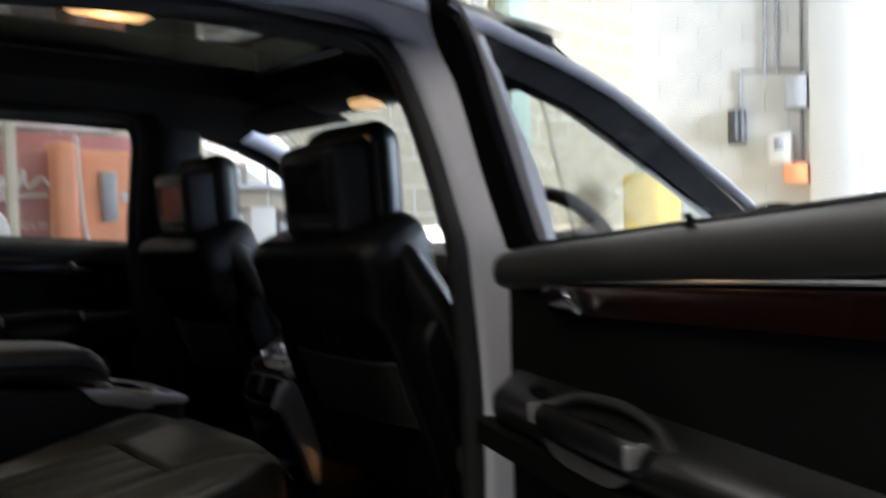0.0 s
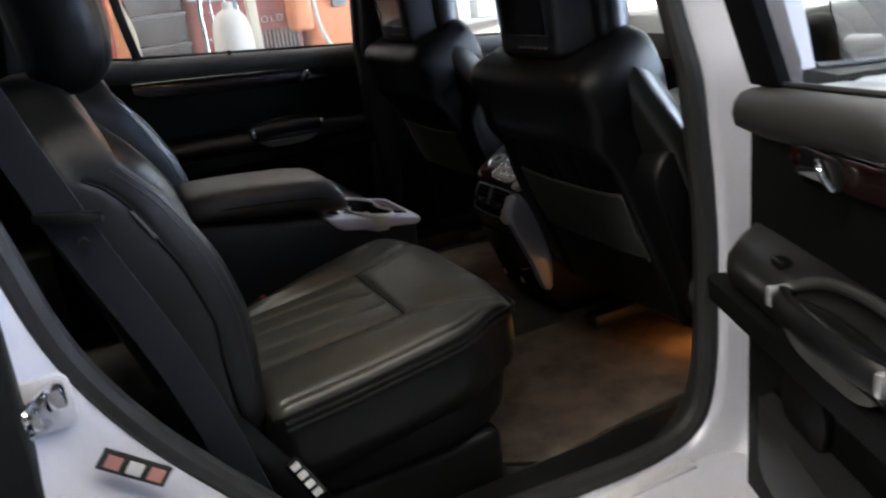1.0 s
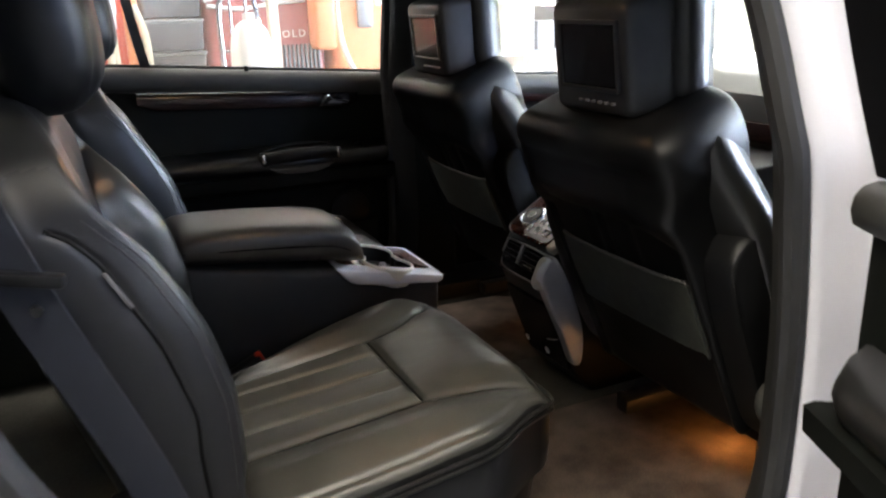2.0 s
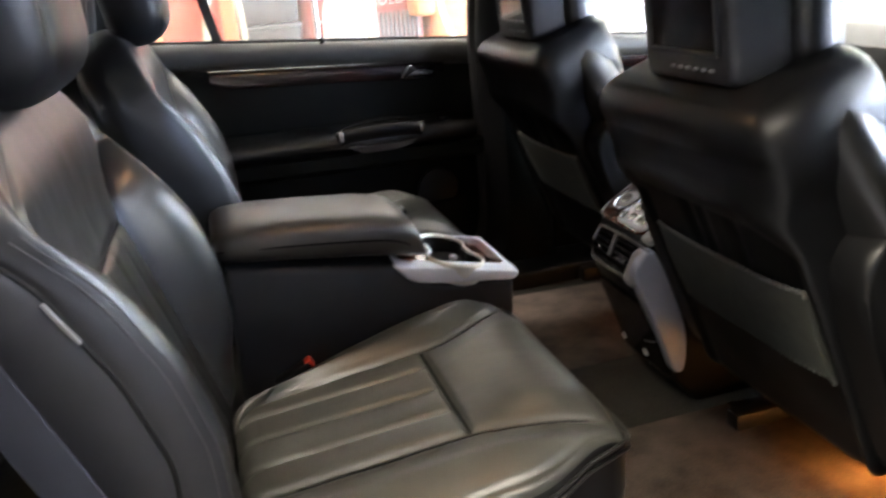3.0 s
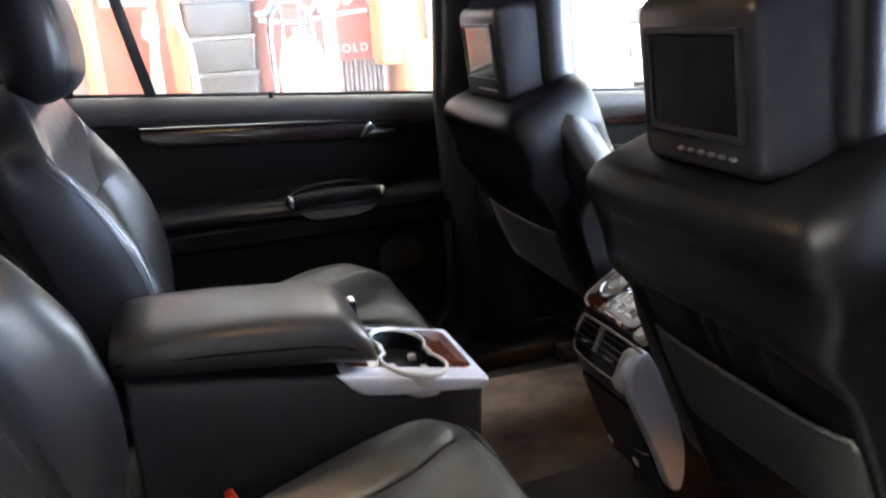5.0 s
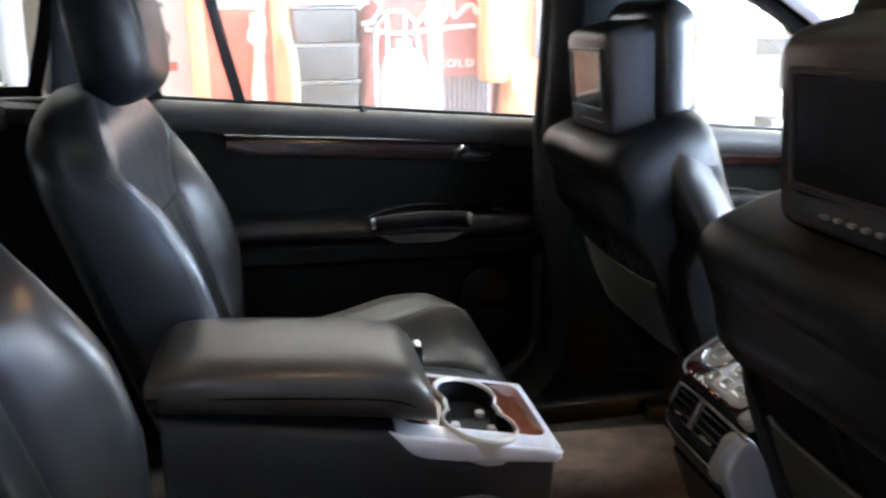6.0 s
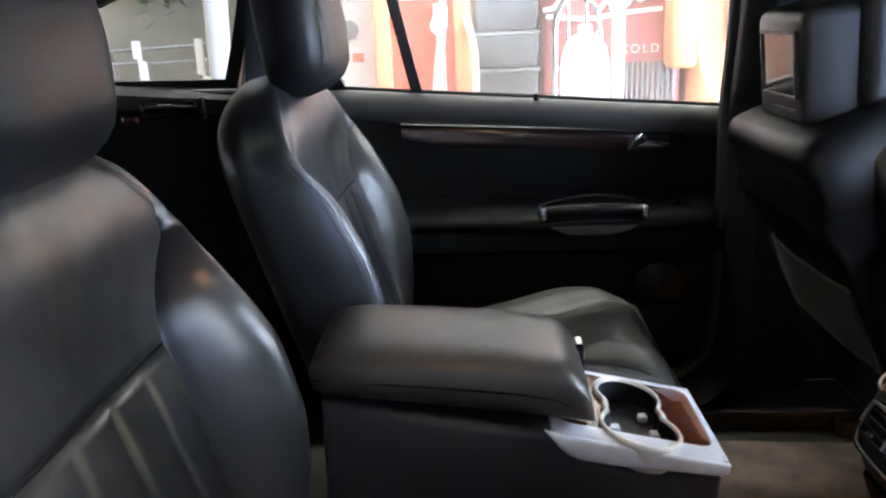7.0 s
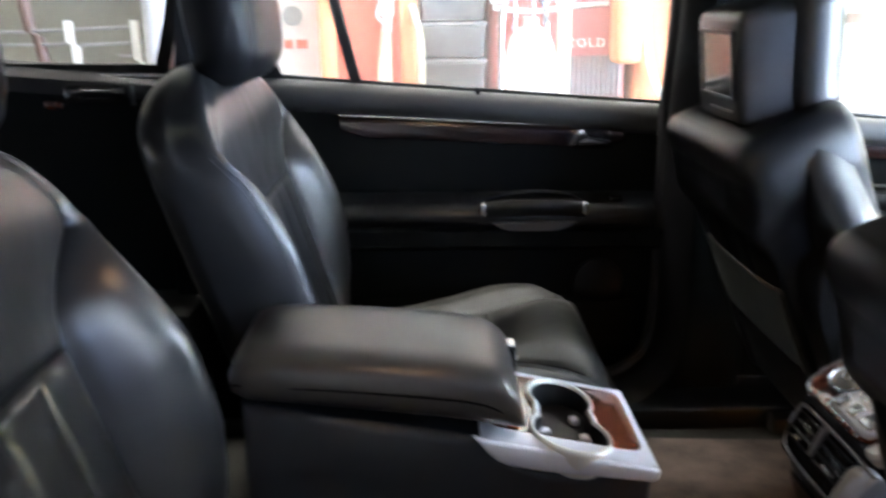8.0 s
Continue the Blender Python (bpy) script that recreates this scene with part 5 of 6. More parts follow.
part("tray_wood", loft([tray_ring(-0.003, 0.009, 0.022), tray_ring(-0.0005, 0.0105, 0.024), cups(0.002, 0.0)], cap=False), WOOD, con, "glossy burl wood inlay", 50)
part("cup_shell", loft([cups(-0.012, -0.046), cups(-0.004, -0.030), cups(0.002, -0.012), cups(0.004, 0.001)], cap=False), SATIN, con, "silver cup holder bowl", 60)
part("cup_rim", loft([cups(-0.002, -0.030), cups(0.002, -0.016), cups(0.0042, 0.0), cups(0.0048, 0.0045), cups(0.0026, 0.0068), cups(-0.0008, 0.0066), cups(-0.0028, 0.003), cups(-0.0036, -0.01)], cap=False), RIM, con, "chrome cup holder rim", 60)
well = loft([cups(-0.0035, 0.002), cups(-0.005, -0.02), cups(-0.008, -0.040)], cap=False)
fl = [v for v in cups(-0.008, -0.040)]
well.faces.new([well.verts.new(v) for v in fl])
part("cup_well", well, PLASTIC, con, "deep black cup wells")
for x, y, w in ((0.024, -0.020, 0.010), (0.082, -0.016, 0.011), (0.070, 0.024, 0.006), (0.046, -0.056, 0.010), (0.074, -0.068, 0.007)):
    part("cup_finger", box(x - w, x + w, y - 0.007, y + 0.007, slope(x) - 0.026, slope(x) - 0.016, 0.003), SATIN, con, "pale cup gripping finger")

# ---- tunnel console between the front seats ----
tc = thing("tunnel_console", (0.6, 0, 0.448), "black front console with wood panel, dials and air vents", "console")
part("body", slab([(0.505, 0.448), (1.30, 0.448), (1.30, 0.93), (0.52, 0.88), (0.386, 0.800), (0.362, 0.742), (0.364, 0.722), (0.378, 0.690), (0.445, 0.515)], "y", -0.096, 0.078, 0.010, 3), PLASTIC, tc)
up = (Vector((0.52, 0, 0.88)) - Vector((0.385, 0, 0.80))).normalized()
nrm = Vector((-up.z, 0, up.x))
P = lambda a, y, d: Vector((0.385, 0, 0.800)) + up * a + Vector((0, y, 0)) + nrm * d
down = Vector((-0.414, 0, -0.911))
out = Vector((-0.911, 0, 0.414))
V = lambda s, y, d: Vector((0.383, y, 0.796)) + down * s + out * d
turn = [2 * math.pi * i / 28 for i in range(28)]


def plate(face, outline, depths):
    """A flat piece on a face, its edges rounded off: depths are (inset, height)."""
    ca, cy = (sum(q[k] for q in outline) / len(outline) for k in (0, 1))
    ra, ry = (max(abs(q[k] - c) for q in outline) for k, c in ((0, ca), (1, cy)))
    return loft([[face(ca + (a - ca) * (1 - e / ra), cy + (y - cy) * (1 - e / ry), d) for a, y in outline] for e, d in depths])


def disc_at(face, a, y, steps):
    return loft([[face(a + r * math.cos(w), y + r * math.sin(w), d) for w in turn] for r, d in steps])


part("wood_panel", plate(P, round_rect(0.002, 0.150, -0.076, 0.092, 0.030), ((0, -0.004), (0, 0.002), (0.003, 0.0045))), WOOD, tc, "glossy burl wood panel")
part("panel_edge", tube([P(a, y, 0.003) for a, y in ((0.002, 0.062), (0.010, 0.082), (0.032, 0.092), (0.090, 0.093), (0.120, 0.092))], 0.0022, 5, 8), GREY, tc, "thin grey edge")
part("end_trim", plate(P, round_rect(-0.002, 0.070, -0.100, -0.074, 0.010), ((0, -0.010), (0, 0.002), (0.004, 0.006))), CAP, tc, "pale grey end trim")
ctl = part("control_plate", plate(P, round_rect(0.008, 0.062, -0.070, 0.026, 0.016), ((0, 0.003), (0.001, 0.008), (0.005, 0.011))), SATIN, tc, "satin silver control plate", 50)
dial = part("dial", disc_at(P, 0.052, 0.036, ((0.031, 0.004), (0.031, 0.014), (0.0295, 0.017), (0.0265, 0.018), (0.0245, 0.015), (0.0240, 0.010))), CHROME, tc, "round chrome dial", 50)
part("dial_cap", disc_at(P, 0.052, 0.036, ((0.0225, 0.009), (0.0225, 0.014), (0.020, 0.016), (0.012, 0.0165))), GREY, dial, "", 50)
part("dial_ring", disc_at(P, 0.052, 0.036, ((0.011, 0.016), (0.011, 0.019), (0.009, 0.020), (0.006, 0.019))), BRIGHT, dial, "", 50)
for a, y, w in ((0.050, -0.046, 0.016), (0.048, -0.014, 0.012), (0.026, -0.052, 0.014), (0.024, -0.022, 0.012), (0.022, 0.006, 0.010)):
    part("button", plate(P, round_rect(a - 0.009, a + 0.009, y - w + 0.002, y + w - 0.002, 0.004), ((0, 0.010), (0, 0.015), (0.003, 0.017))), BRIGHT, ctl)
vt = part("vent_panel", plate(V, round_rect(0.002, 0.074, -0.074, 0.064, 0.012), ((0, -0.008), (0, -0.002), (0.002, 0.0))), GLOSS, tc, "black rear air vents")
for y0, y1 in ((-0.068, -0.008), (0.004, 0.056)):
    for k in range(4):
        part("vane", plate(V, [(0.015 + k * 0.0115, y0), (0.018 + k * 0.0115, y0), (0.018 + k * 0.0115, y1), (0.015 + k * 0.0115, y1)], ((0, -0.002), (0.0005, 0.004))), PLASTIC, vt)
for y, w in ((-0.047, 0.012), (0.032, 0.005)):
    part("vent_tab", plate(V, [(0.042, y - w), (0.0465, y - w), (0.0465, y + w), (0.042, y + w)], ((0, 0.003), (0.001, 0.009))), BRIGHT, vt, "bright vent tab")
part("vent_rim", tube([V(s, y, 0.002) for s, y in ((0.040, 0.066), (0.016, 0.064), (0.008, 0.056), (0.006, 0.0), (0.006, -0.070), (0.008, -0.112))], 0.0026, 5, 8), GREY, vt, "thin grey vent frame")
part("vent_rim", tube([V(s, y, 0.001) for s, y in ((0.052, 0.062), (0.066, 0.050), (0.070, 0.0), (0.069, -0.072))], 0.0013, 5, 8), GREY, vt)
part("vent_divider", plate(V, [(0.007, -0.007), (0.050, -0.005), (0.050, 0.001), (0.007, 0.003)], ((0, -0.002), (0.0005, 0.005))), GREY, vt)
part("blade_cap", plate(V, round_rect(0.010, 0.078, -0.112, -0.071, 0.016), ((0, -0.016), (0, 0.000), (0.004, 0.006), (0.010, 0.008))), CAP, tc, "pale rounded cap beside the vents", 60)
K = lambda s, y, d: Vector((0.378 + 0.357 * s - 0.934 * d, y, 0.690 - 0.934 * s - 0.357 * d))
part("rear_cover", plate(K, round_rect(0.004, 0.182, -0.092, 0.074, 0.012), ((0, -0.004), (0, 0.003), (0.002, 0.005))), GLOSS, tc, "gloss black rear cover")
part("cover_line", tube([K(0.112, -0.040, 0.005), K(0.106, -0.060, 0.005), K(0.092, -0.090, 0.005)], 0.0012, 4, 6), GREY, tc)
for y, w in ((0.064, 0.004), (-0.018, 0.006)):
    part("cover_mark", plate(K, round_rect(0.146, 0.162, y - w, y + w, 0.003), ((0, 0.004), (0.001, 0.007))), WHITE_MARK, tc)
edge = smooth_path([(0.386, 0.790, 0), (0.362, 0.774, 0), (0.351, 0.750, 0), (0.361, 0.716, 0), (0.382, 0.667, 0), (0.408, 0.607, 0), (0.427, 0.556, 0), (0.440, 0.543, 0), (0.452, 0.550, 0), (0.456, 0.594, 0), (0.450, 0.640, 0), (0.432, 0.696, 0), (0.412, 0.745, 0)], 6, True)
ring = []
for y, k in ((0.094, 1.0), (0.108, 1.0), (0.1125, 0.975), (0.1145, 0.92), (0.1155, 0.70)):
    ring.append([Vector((0.406 + 0.115 * (v.y - 0.67) * -1 + (v.x - 0.406 + 0.115 * (v.y - 0.67)) * k, -y, 0.67 + (v.y - 0.67) * (1 - (1 - k) * 0.5))) for v in edge])
part("silver_blade", loft(ring), BLADE, tc, "curved satin silver side blade", 60)

# ---- mats, belts, wheel, dash ----
for sg in (-1, 1):
    mat_o = [(0.05, sg * 0.145), (0.30, sg * 0.122), (0.60, sg * 0.100), (0.69, sg * 0.15), (0.70, sg * 0.45), (0.60, sg * 0.53), (0.30, sg * 0.55), (0.12, sg * 0.57), (0.02, sg * 0.50)]
    whole("floor_mat", slab(mat_o, "z", 0.449, 0.459, 0.004), MAT, "brown-grey carpet mat on the car floor", "floor mat", group="floor mats")
belt_n = thing("seat_belt", (-0.60, -0.66, 1.30), "dark grey seat belt hanging beside the rear seat", "seat belt")
path = smooth_path([(-0.60, -0.615, 1.40), (-0.565, -0.635, 1.25), (-0.505, -0.648, 1.06), (-0.43, -0.658, 0.86), (-0.38, -0.665, 0.66), (-0.36, -0.655, 0.54)], 6)
part("webbing", sweep(path, [(-0.024, -0.0008), (0.024, -0.0008), (0.024, 0.0008), (-0.024, 0.0008)], (0.35, 0.9, 0)), BELT, belt_n)
part("guide", moved(box(-0.036, 0.036, -0.007, 0.007, -0.006, 0.006, 0.003), pose(-0.505, -0.654, 1.075, 0, 8, -15)), PLASTIC, belt_n)
part("stop_button", rod((-0.497, -0.660, 1.045), (-0.497, -0.650, 1.045), 0.005), PLASTIC, belt_n)
wheel = thing("steering_wheel", (1.02, -0.38, 1.03), "black leather steering wheel with a silver lower spoke", "steering wheel")
wm = pose(1.00, -0.38, 1.03, 0, -68 + 90 - 44, 0)
ringp = [wm @ Vector((0, 0.185 * math.cos(w), 0.185 * math.sin(w))) for w in [2 * math.pi * i / 48 for i in range(48)]]
part("rim", sweep(ringp, circle(0.018, 12), (1, 0, 0.5), True), LEATHER, wheel)
part("hub", moved(ball((0.02, 0, 0), 0.045, 0.075, 0.07, 20), wm), PLASTIC, wheel)
for y, z in ((0.165, 0.02), (-0.165, 0.02), (0.0, -0.17)):
    part("spoke", moved(rod((0.02, 0, 0), (0.004, y, z), 0.02, 0.014), wm), SATIN, wheel)
dash = thing("dashboard", (1.3, 0, 0.7), "dark grey dashboard with a wood band", "dashboard")
part("top_pad", loft([[Vector((x, y, z)) for x, z in ((1.50, 0.80), (1.12, 0.80), (1.06, 0.95), (1.08, 1.04), (1.16, 1.075), (1.50, 1.06))] for y in (-0.73, -0.3, 0.3, 0.73)]), SOFT, dash, "dark grey dashboard pad", 50)
part("instrument_hood", ball((1.12, -0.38, 1.06), 0.10, 0.17, 0.055, 20), PLASTIC, dash)
part("wood_band", box(1.055, 1.075, -0.20, 0.72, 0.93, 0.98, 0.006), SHADED_WOOD, dash)
foot = thing("footwell_lamp", (0.615, -0.40, 0.50), "small lit amber lamp under the front seat", "lamp", "footwell lamps")
part("lens", moved(box(-0.016, 0.016, -0.008, 0.008, -0.006, 0.006, 0.003), pose(0.62, -0.385, 0.515, 0, 0, 30)), LAMP_AMBER, foot)

# ---- along the left wall of the garage ----
ROW = 1.95


def bars(parent, x, y, z, widths, height, mat, gap=0.012, name="marking"):
    """A line of plain bars in place of writing that cannot be read."""
    for w in widths:
        part(name, box(x, x + w, y - 0.004, y, z, z + height, 0.001, 1), mat, parent)
        x += w + gap


pump = thing("fuel_pump", (-0.31, 2.15, 0), "old pale red fuel pump with a cream hose", "fuel pump")
part("cabinet", box(-0.47, -0.15, ROW, ROW + 0.36, 0.0, 1.62, 0.04, 4), PALE_RED, pump)
part("side_post", box(-0.475, -0.42, ROW - 0.02, ROW + 0.03, 0.0, 1.60, 0.01), ORANGE, pump)
part("side_post", box(-0.20, -0.145, ROW - 0.02, ROW + 0.03, 0.0, 1.60, 0.01), ORANGE, pump)
part("crown", box(-0.43, -0.19, ROW + 0.04, ROW + 0.32, 1.62, 1.86, 0.06, 4), WHITE, pump)
part("dial_face", box(-0.40, -0.22, ROW - 0.012, ROW + 0.01, 1.36, 1.56, 0.01), WHITE, pump)
part("hose", tube([(-0.16, ROW - 0.02, 1.30), (-0.13, ROW - 0.06, 1.15), (-0.15, ROW - 0.08, 0.80), (-0.24, ROW - 0.07, 0.70), (-0.27, ROW - 0.05, 1.0), (-0.245, ROW - 0.04, 1.24)], 0.013), CREAM, pump)
nz = part("nozzle", rod((-0.245, ROW - 0.04, 1.22), (-0.235, ROW - 0.045, 1.36), 0.016, 0.010), SATIN, pump, "worn metal nozzle")
part("nozzle_boot", box(-0.268, -0.222, ROW - 0.045, ROW + 0.01, 1.265, 1.345, 0.010, 3), WHITE, pump, "pale nozzle boot")
part("nozzle_pipe", rod((-0.245, ROW - 0.03, 0.80), (-0.245, ROW - 0.035, 1.27), 0.017, 0.012), CREAM, pump)
part("nozzle_guard", tube([(-0.26, ROW - 0.045, 1.31), (-0.275, ROW - 0.045, 1.27), (-0.25, ROW - 0.045, 1.24)], 0.006), SATIN, nz)

board = thing("advert_board", (-0.56, 2.05, 0.6), "white enamel advert board with red and black marks", "sign")
part("panel", box(-0.66, -0.485, ROW + 0.08, ROW + 0.10, 0.5, 1.60, 0.004), WHITE, board)
bars(board, -0.64, ROW + 0.08, 1.42, (0.02, 0.03, 0.02, 0.025), 0.03, DARKGREY)
bars(board, -0.63, ROW + 0.08, 1.37, (0.015, 0.015, 0.02), 0.016, DARKGREY)
bars(board, -0.60, ROW + 0.08, 1.24, (0.05,), 0.045, DARKGREY)
bars(board, -0.61, ROW + 0.08, 1.16, (0.03, 0.04), 0.03, PALE_RED)
part("disc", moved(slab([(0.034 * math.cos(a), 0.034 * math.sin(a)) for a in [2 * math.pi * i / 24 for i in range(24)]], "y", -0.006, 0), pose(-0.575, ROW + 0.078, 1.27)), DARKGREY, board)

for k in range(11):
    z = 0.125 * k
    c = thing("drink_crate", (-0.02, 2.1, z), "dark grey shallow container in a tall stack", "crate", "stacked containers")
    tub = [[Vector((x, y, z + dz)) for x, y in round_rect(-0.138 + e, 0.092 - e, ROW + e, ROW + 0.30 - e, 0.02, 4)] for dz, e in ((0.001, 0.010), (0.006, 0.006), (0.100, 0.0), (0.106, -0.002))]
    part("tub", loft(tub), DARKGREY, c, "", 50)
    rim = [[Vector((x, y, z + dz)) for x, y in round_rect(-0.138 + e, 0.092 - e, ROW + e, ROW + 0.30 - e, 0.02, 4)] for dz, e in ((0.108, -0.003), (0.110, -0.006), (0.119, -0.006), (0.121, -0.002))]
    part("rim", loft(rim), GREY, c, "pale worn rim", 50)
sign = thing("white_sign", (0.0, 2.1, 1.37), "plain white enamel sign above the crates", "sign")
part("panel", slab([(-0.12, 1.372), (0.13, 1.372), (0.13, 1.60), (-0.10, 1.60), (-0.12, 1.40)], "y", ROW - 0.02, ROW + 0.02, 0.005), WHITE, sign)

truck = thing("hand_truck", (0.21, 1.86, 0), "bright steel hand truck leaning by the cooler", "hand truck")
for x in (0.135, 0.285):
    part("rail", rod((x, 1.80, 0.06), (x, 1.86, 1.24), 0.011), CHROME, truck)
part("hoop", tube([(0.135, 1.86, 1.24), (0.145, 1.862, 1.30), (0.175, 1.865, 1.338), (0.21, 1.866, 1.348), (0.245, 1.865, 1.338), (0.275, 1.862, 1.30), (0.285, 1.86, 1.24)], 0.011), CHROME, truck)
for x in (0.18, 0.24):
    part("bar", rod((x, 1.80, 0.1), (x, 1.862, 1.33), 0.006), CHROME, truck)
for z in (0.4, 0.8, 1.12):
    part("rung", rod((0.135, 1.815 + z * 0.035, z), (0.285, 1.815 + z * 0.035, z), 0.007), CHROME, truck)
part("toe_plate", box(0.12, 0.30, 1.62, 1.82, 0.03, 0.04), GREY, truck)
for x in (0.105, 0.315):
    part("tyre", rod((x - 0.02, 1.87, 0.11), (x + 0.02, 1.87, 0.11), 0.11, seg=24), RUBBER, truck)
sack = thing("white_keg", (0.21, 1.72, 0.04), "white round-shouldered keg on the hand truck", "keg")
part("body", loft([[Vector((0.215 + r * math.cos(w), 1.70 + r * math.sin(w), z)) for w in [2 * math.pi * i / 24 for i in range(24)]] for r, z in ((0.07, 0.042), (0.078, 0.06), (0.078, 1.10), (0.074, 1.16), (0.062, 1.20), (0.042, 1.225), (0.022, 1.235), (0.0217, 1.26), (0.012, 1.262))]), WHITE, sack, "", 50)

cooler = thing("drinks_cooler", (0.44, 2.15, 0), "maroon drinks cooler with a white swirl and ribs", "cooler")
part("cabinet", box(0.10, 0.60, ROW + 0.06, ROW + 0.55, 0.0, 1.50, 0.04, 4), MAROON, cooler)
for i in range(12):
    part("rib", box(0.36 + i * 0.018, 0.369 + i * 0.018, ROW + 0.045, ROW + 0.062, 0.5, 1.125, 0.003), DARKGREY, cooler)
for pts in ([(0.10, 1.36), (0.14, 1.40), (0.18, 1.37), (0.15, 1.32), (0.11, 1.31)], [(0.30, 1.30), (0.36, 1.37), (0.34, 1.31), (0.40, 1.32), (0.43, 1.40), (0.44, 1.33), (0.50, 1.37), (0.53, 1.34)], [(0.12, 1.29), (0.25, 1.275), (0.38, 1.29), (0.52, 1.30)]):
    part("swirl", tube([(x, ROW + 0.055, z) for x, z in pts], 0.009), WHITE, cooler, "white painted swirl")
txt = bpy.data.curves.new("cold_lettering", "FONT")
txt.body, txt.size, txt.extrude, txt.align_x, txt.space_character = "COLD", 0.042, 0.002, "CENTER", 1.35
lt = new("lettering", txt)
lt.parent = cooler
lt.matrix_parent_inverse = BASE[cooler.name].inverted()
lt.matrix_basis = pose(0.445, ROW + 0.056, 1.155, 90, 0, 0)
lt.data.materials.append(WHITE)

vend = thing("orange_vending_machine", (0.70, 2.2, 0), "orange vintage vending machine with a white hose", "vending machine")
part("cabinet", box(0.62, 0.98, ROW + 0.02, ROW + 0.55, 0.0, 1.50, 0.05, 4), ORANGE, vend)
part("side_box", box(0.53, 0.62, ROW - 0.05, ROW + 0.2, 1.10, 1.52, 0.02, 3), ORANGE, vend)
part("coin_panel", box(0.73, 0.80, ROW + 0.0, ROW + 0.025, 1.18, 1.40, 0.01), GREY, vend)
bars(vend, 0.82, ROW + 0.02, 1.27, (0.03, 0.04, 0.03), 0.04, WHITE)
part("hose", tube([(0.63, ROW, 1.55), (0.635, ROW - 0.03, 1.2), (0.66, ROW - 0.05, 1.06), (0.72, ROW - 0.06, 0.95)], 0.011), WHITE, vend)
post = whole("cream_post", box(0.325, 0.365, 1.84, 1.88, 0.0, 1.75, 0.006), CREAM, "square cream painted post", "post")
banner = thing("sign_band", (0.6, 2.6, 1.7), "long pale sign with dark marks on the wall", "sign")
part("panel", box(0.35, 1.05, WALL_LEFT - 0.05, WALL_LEFT - 0.02, 1.66, 1.80, 0.006), WHITE, banner)
bars(banner, 0.42, WALL_LEFT - 0.05, 1.69, (0.12, 0.07, 0.10, 0.14), 0.07, GREY)
whole("red_brown_panel", box(0.55, 1.25, WALL_LEFT - 0.04, WALL_LEFT - 0.015, 0.9, 1.64, 0.005), MAROON, "red-brown board fixed to the wall", "board")

whole("cream_column", box(1.14, 1.26, 1.98, 2.10, 0.0, 2.4, 0.015), CREAM, "thick cream painted column", "post")
disc = thing("round_sign", (1.75, 2.6, 1.75), "round red and white enamel sign", "sign")
for r, y, m_ in ((0.17, 0.03, WHITE), (0.145, 0.036, PALE_RED), (0.08, 0.042, WHITE)):
    part("disc", moved(slab([(r * math.cos(a), r * math.sin(a)) for a in [2 * math.pi * i / 32 for i in range(32)]], "y", -y, 0, 0.002, 1), pose(1.82, WALL_LEFT - 0.012, 1.78)), m_, disc)
rack = thing("shelf_rack", (1.75, 2.4, 0), "grey steel rack of boxes and tins", "shelf")
for x in (1.34, 2.30):
    for y in (2.22, 2.58):
        part("upright", box(x, x + 0.03, y, y + 0.03, 0, 1.55), GREY, rack)
for z in (0.3, 0.65, 1.0, 1.35):
    part("shelf", box(1.34, 2.33, 2.20, 2.62, z, z + 0.02), GREY, rack)
rng = random.Random(4)
for z in (0.32, 0.67, 1.02, 1.37):
    x = 1.38
    while x < 2.2:
        w, h = rng.uniform(0.07, 0.16), rng.uniform(0.12, 0.27)
        if z > 1.3:
            h *= 0.6
        whole("storage_box", box(x, x + w, 2.25, 2.25 + rng.uniform(0.15, 0.3), z, z + h, 0.006), rng.choice((WHITE, GREY, GREY, DARKGREY, DARKGREY)), "small carton standing on a rack shelf", "box", group="boxes on the rack")
        x += w + rng.uniform(0.01, 0.05)
ring = thing("white_hoop", (2.55, 2.5, 1.5), "round white hoop hanging on the wall", "hoop")
part("hoop", tube([(2.75 + 0.13 * math.cos(a), WALL_LEFT - 0.05, 1.42 + 0.13 * math.sin(a)) for a in [2 * math.pi * i / 16 for i in range(16)]], 0.025, 3, 10, True, (0, 1, 0)), WHITE, ring)

# ---- seen through the quarter window ----
whole("beige_board", box(-3.2, -0.70, 2.45, 2.50, 0.0, 2.6, 0.005), BOARD, "large beige painted board behind a fence", "board")
fence = thing("rail_fence", (-1.4, 2.0, 0), "low white post and rail fence", "fence")
for x in (-2.1, -1.72, -1.31, -1.085):
    part("post", box(x - 0.012, x + 0.012, 1.94, 1.965, 0.0, 1.262, 0.003), WHITE, fence)
for z in (1.137, 1.180, 1.232):
    part("rail", rod((-2.3, 1.968, z - 0.03), (-1.02, 1.968, z + 0.010), 0.005), DARKGREY, fence)
whole("painted_pole", rod((-1.035, 1.90, 0), (-0.965, 1.90, 2.3), 0.026, 0.050, seg=24), POLE, "smooth pale grey painted steel pole", "pole")
whole("leaning_pole", rod((-1.42, 1.98, 0.9), (-1.50, 1.98, 1.75), 0.02, seg=14), POLE_BROWN, "thin dark brown pole leaning by the fence", "pole")
leaves = bmesh.new()
rng = random.Random(9)
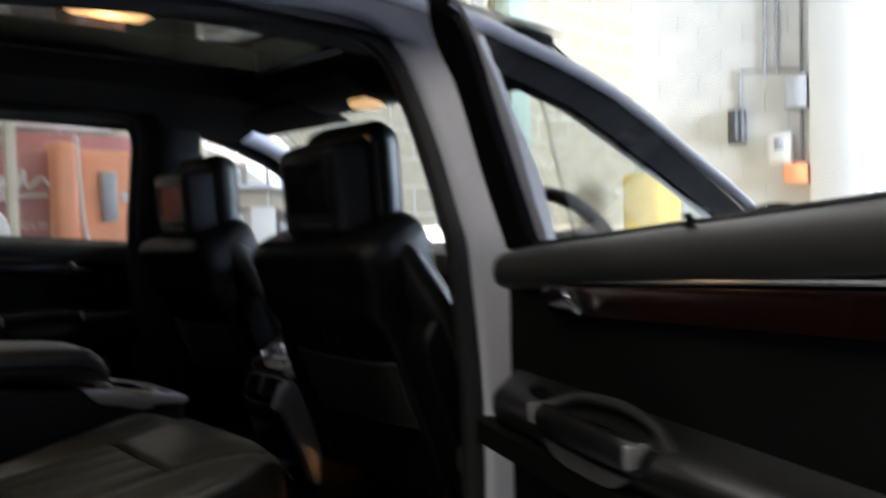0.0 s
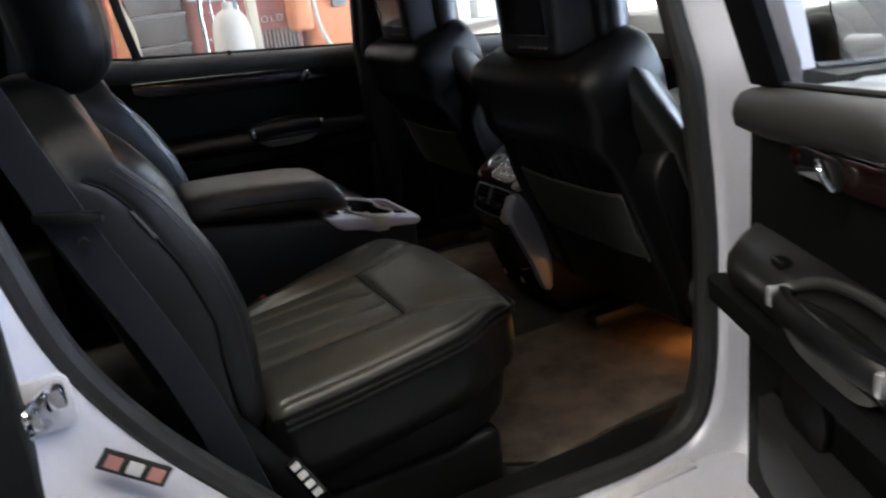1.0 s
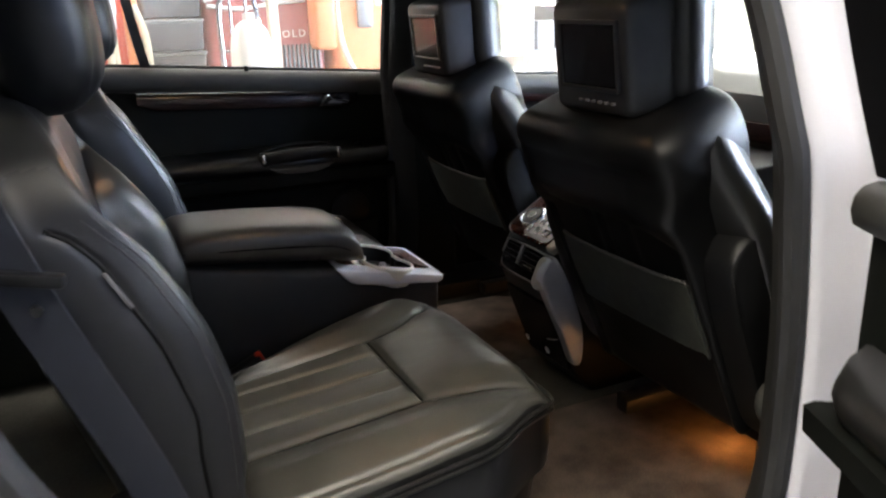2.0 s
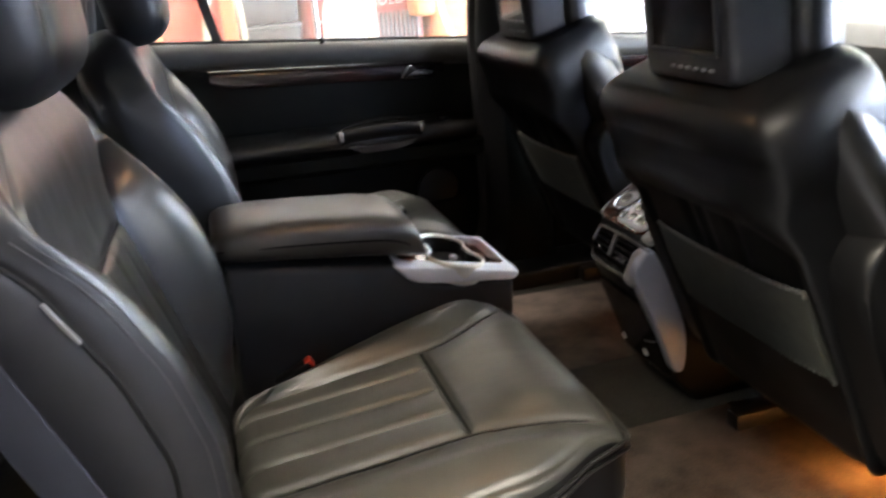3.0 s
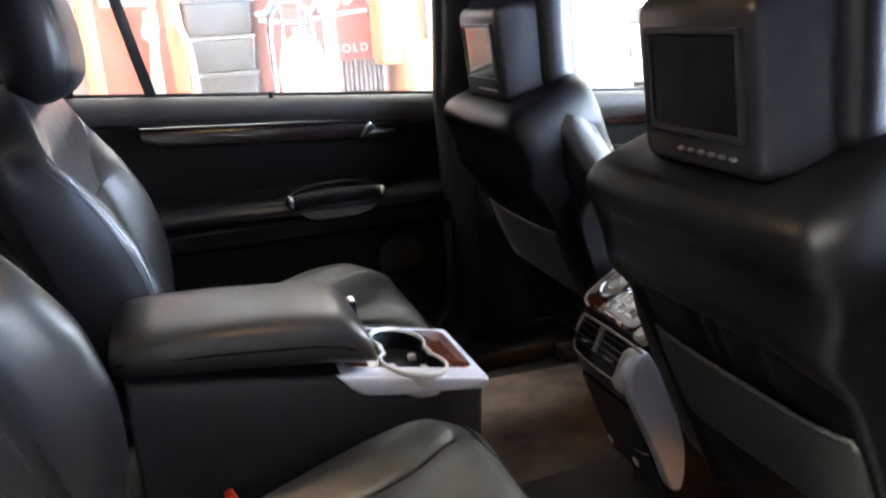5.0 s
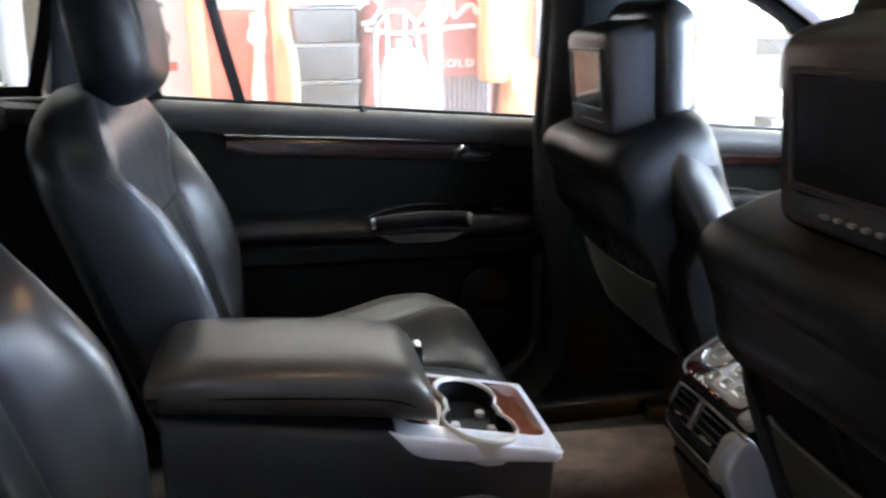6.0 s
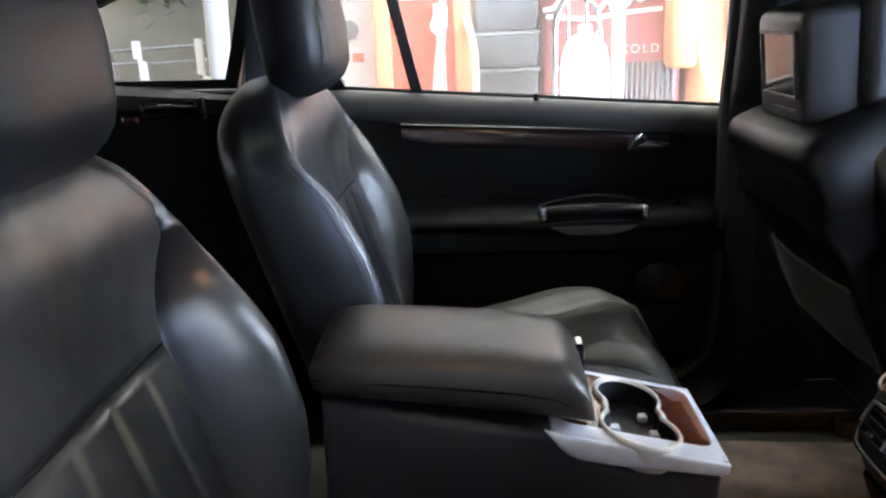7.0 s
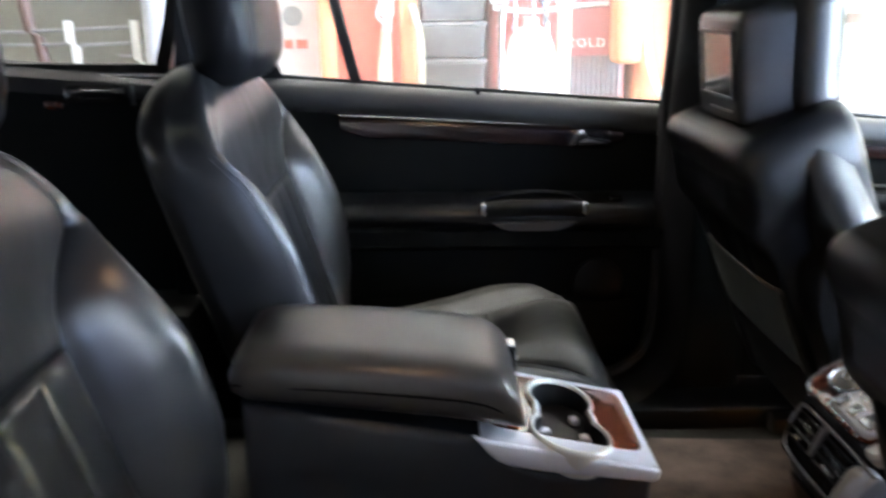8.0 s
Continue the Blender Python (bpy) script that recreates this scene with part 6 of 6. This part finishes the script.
for i in range(340):
    c = Vector((-1.24 + rng.gauss(0, 0.12), 2.30 + rng.gauss(0, 0.05), 1.58 + rng.gauss(0, 0.085)))
    q = Euler((rng.uniform(0, 6), rng.uniform(0, 6), rng.uniform(0, 6))).to_matrix()
    v = [leaves.verts.new(c + q @ Vector(p)) for p in ((0, 0, 0), (0.010, 0.03, 0.004), (0, 0.085, 0), (-0.010, 0.03, 0.004))]
    leaves.faces.new(v)
plant = thing("hanging_plant", (-1.22, 2.3, 1.6), "dark leafy branches hanging over the fence", "plant")
part("leaves", leaves, LEAF, plant)
part("stem", tube([(-1.22, 2.42, 2.2), (-1.2, 2.34, 1.9), (-1.22, 2.30, 1.62)], 0.008), DARKGREY, plant)

# ---- front wall of the garage ----
FW = WALL_FRONT
eb = thing("switch_box", (FW, 1.1, 2.0), "grey electrical switch box on the wall", "switch box")
part("case", box(FW - 0.12, FW - 0.01, 1.02, 1.20, 1.98, 2.24, 0.01), GREY, eb)
part("lever", rod((FW - 0.09, 0.96, 2.14), (FW - 0.09, 1.02, 2.14), 0.015), DARKGREY, eb)
mb = thing("meter_box", (FW, 1.25, 1.6), "pale grey meter box with a dark dial", "meter")
part("case", box(FW - 0.10, FW - 0.01, 1.16, 1.34, 1.55, 1.80, 0.01), WHITE, mb)
part("dial", box(FW - 0.106, FW - 0.10, 1.21, 1.29, 1.66, 1.76, 0.003), DARKGREY, mb)
tel = thing("wall_telephone", (FW, 1.62, 1.8), "black wall telephone with its receiver", "telephone")
part("body", box(FW - 0.10, FW - 0.01, 1.56, 1.70, 1.74, 2.04, 0.02), PLASTIC, tel)
part("receiver", box(FW - 0.15, FW - 0.10, 1.59, 1.64, 1.77, 2.02, 0.02), PLASTIC, tel)
whole("orange_case", box(FW - 0.16, FW - 0.01, 1.02, 1.20, 1.38, 1.54, 0.02), ORANGE, "small orange case fixed to the wall", "case")
for y, z0, z1 in ((1.40, 2.3, 4.2), (1.30, 2.3, 4.2), (1.10, 2.24, 4.2), (1.10, 1.54, 1.98), (1.62, 2.04, 2.36)):
    whole("conduit", rod((FW - 0.02, y, z0), (FW - 0.02, y, z1), 0.012), GREY, "thin grey conduit on the wall", "conduit", group="conduits")
whole("conduit", rod((FW - 0.02, 1.62, 2.36), (FW - 0.02, 1.10, 2.30), 0.012), GREY, "thin grey conduit on the wall", "conduit", group="conduits")
whole("wall_pier", box(FW - 0.12, FW + 0.1, 0.58, 1.0, 0, CEIL, 0.01), WHITE, "white painted pier beside the bay", "pier", "structure")
whole("green_column", box(4.00, 4.22, 2.45, 2.62, 0.0, CEIL - 0.01, 0.02), PALE_GREEN, "pale green painted column by the wall", "column")
hw = thing("high_shelf_window", (4.0, WALL_LEFT, 2.7), "small high window with beige frames", "window")
for x0, x1 in ((3.72, 3.96), (4.02, 4.24)):
    part("frame", box(x0, x1, WALL_LEFT - 0.06, WALL_LEFT - 0.012, 2.68, 3.2, 0.01), CREAM, hw)
    part("pane", box(x0 + 0.05, x1 - 0.05, WALL_LEFT - 0.066, WALL_LEFT - 0.060, 2.74, 3.14, 0.002), BOARD, hw)
whole("yellow_locker", box(5.05, 5.40, 1.85, 2.19, 0.0, 1.50, 0.02), YELLOW, "bright yellow steel locker", "locker")
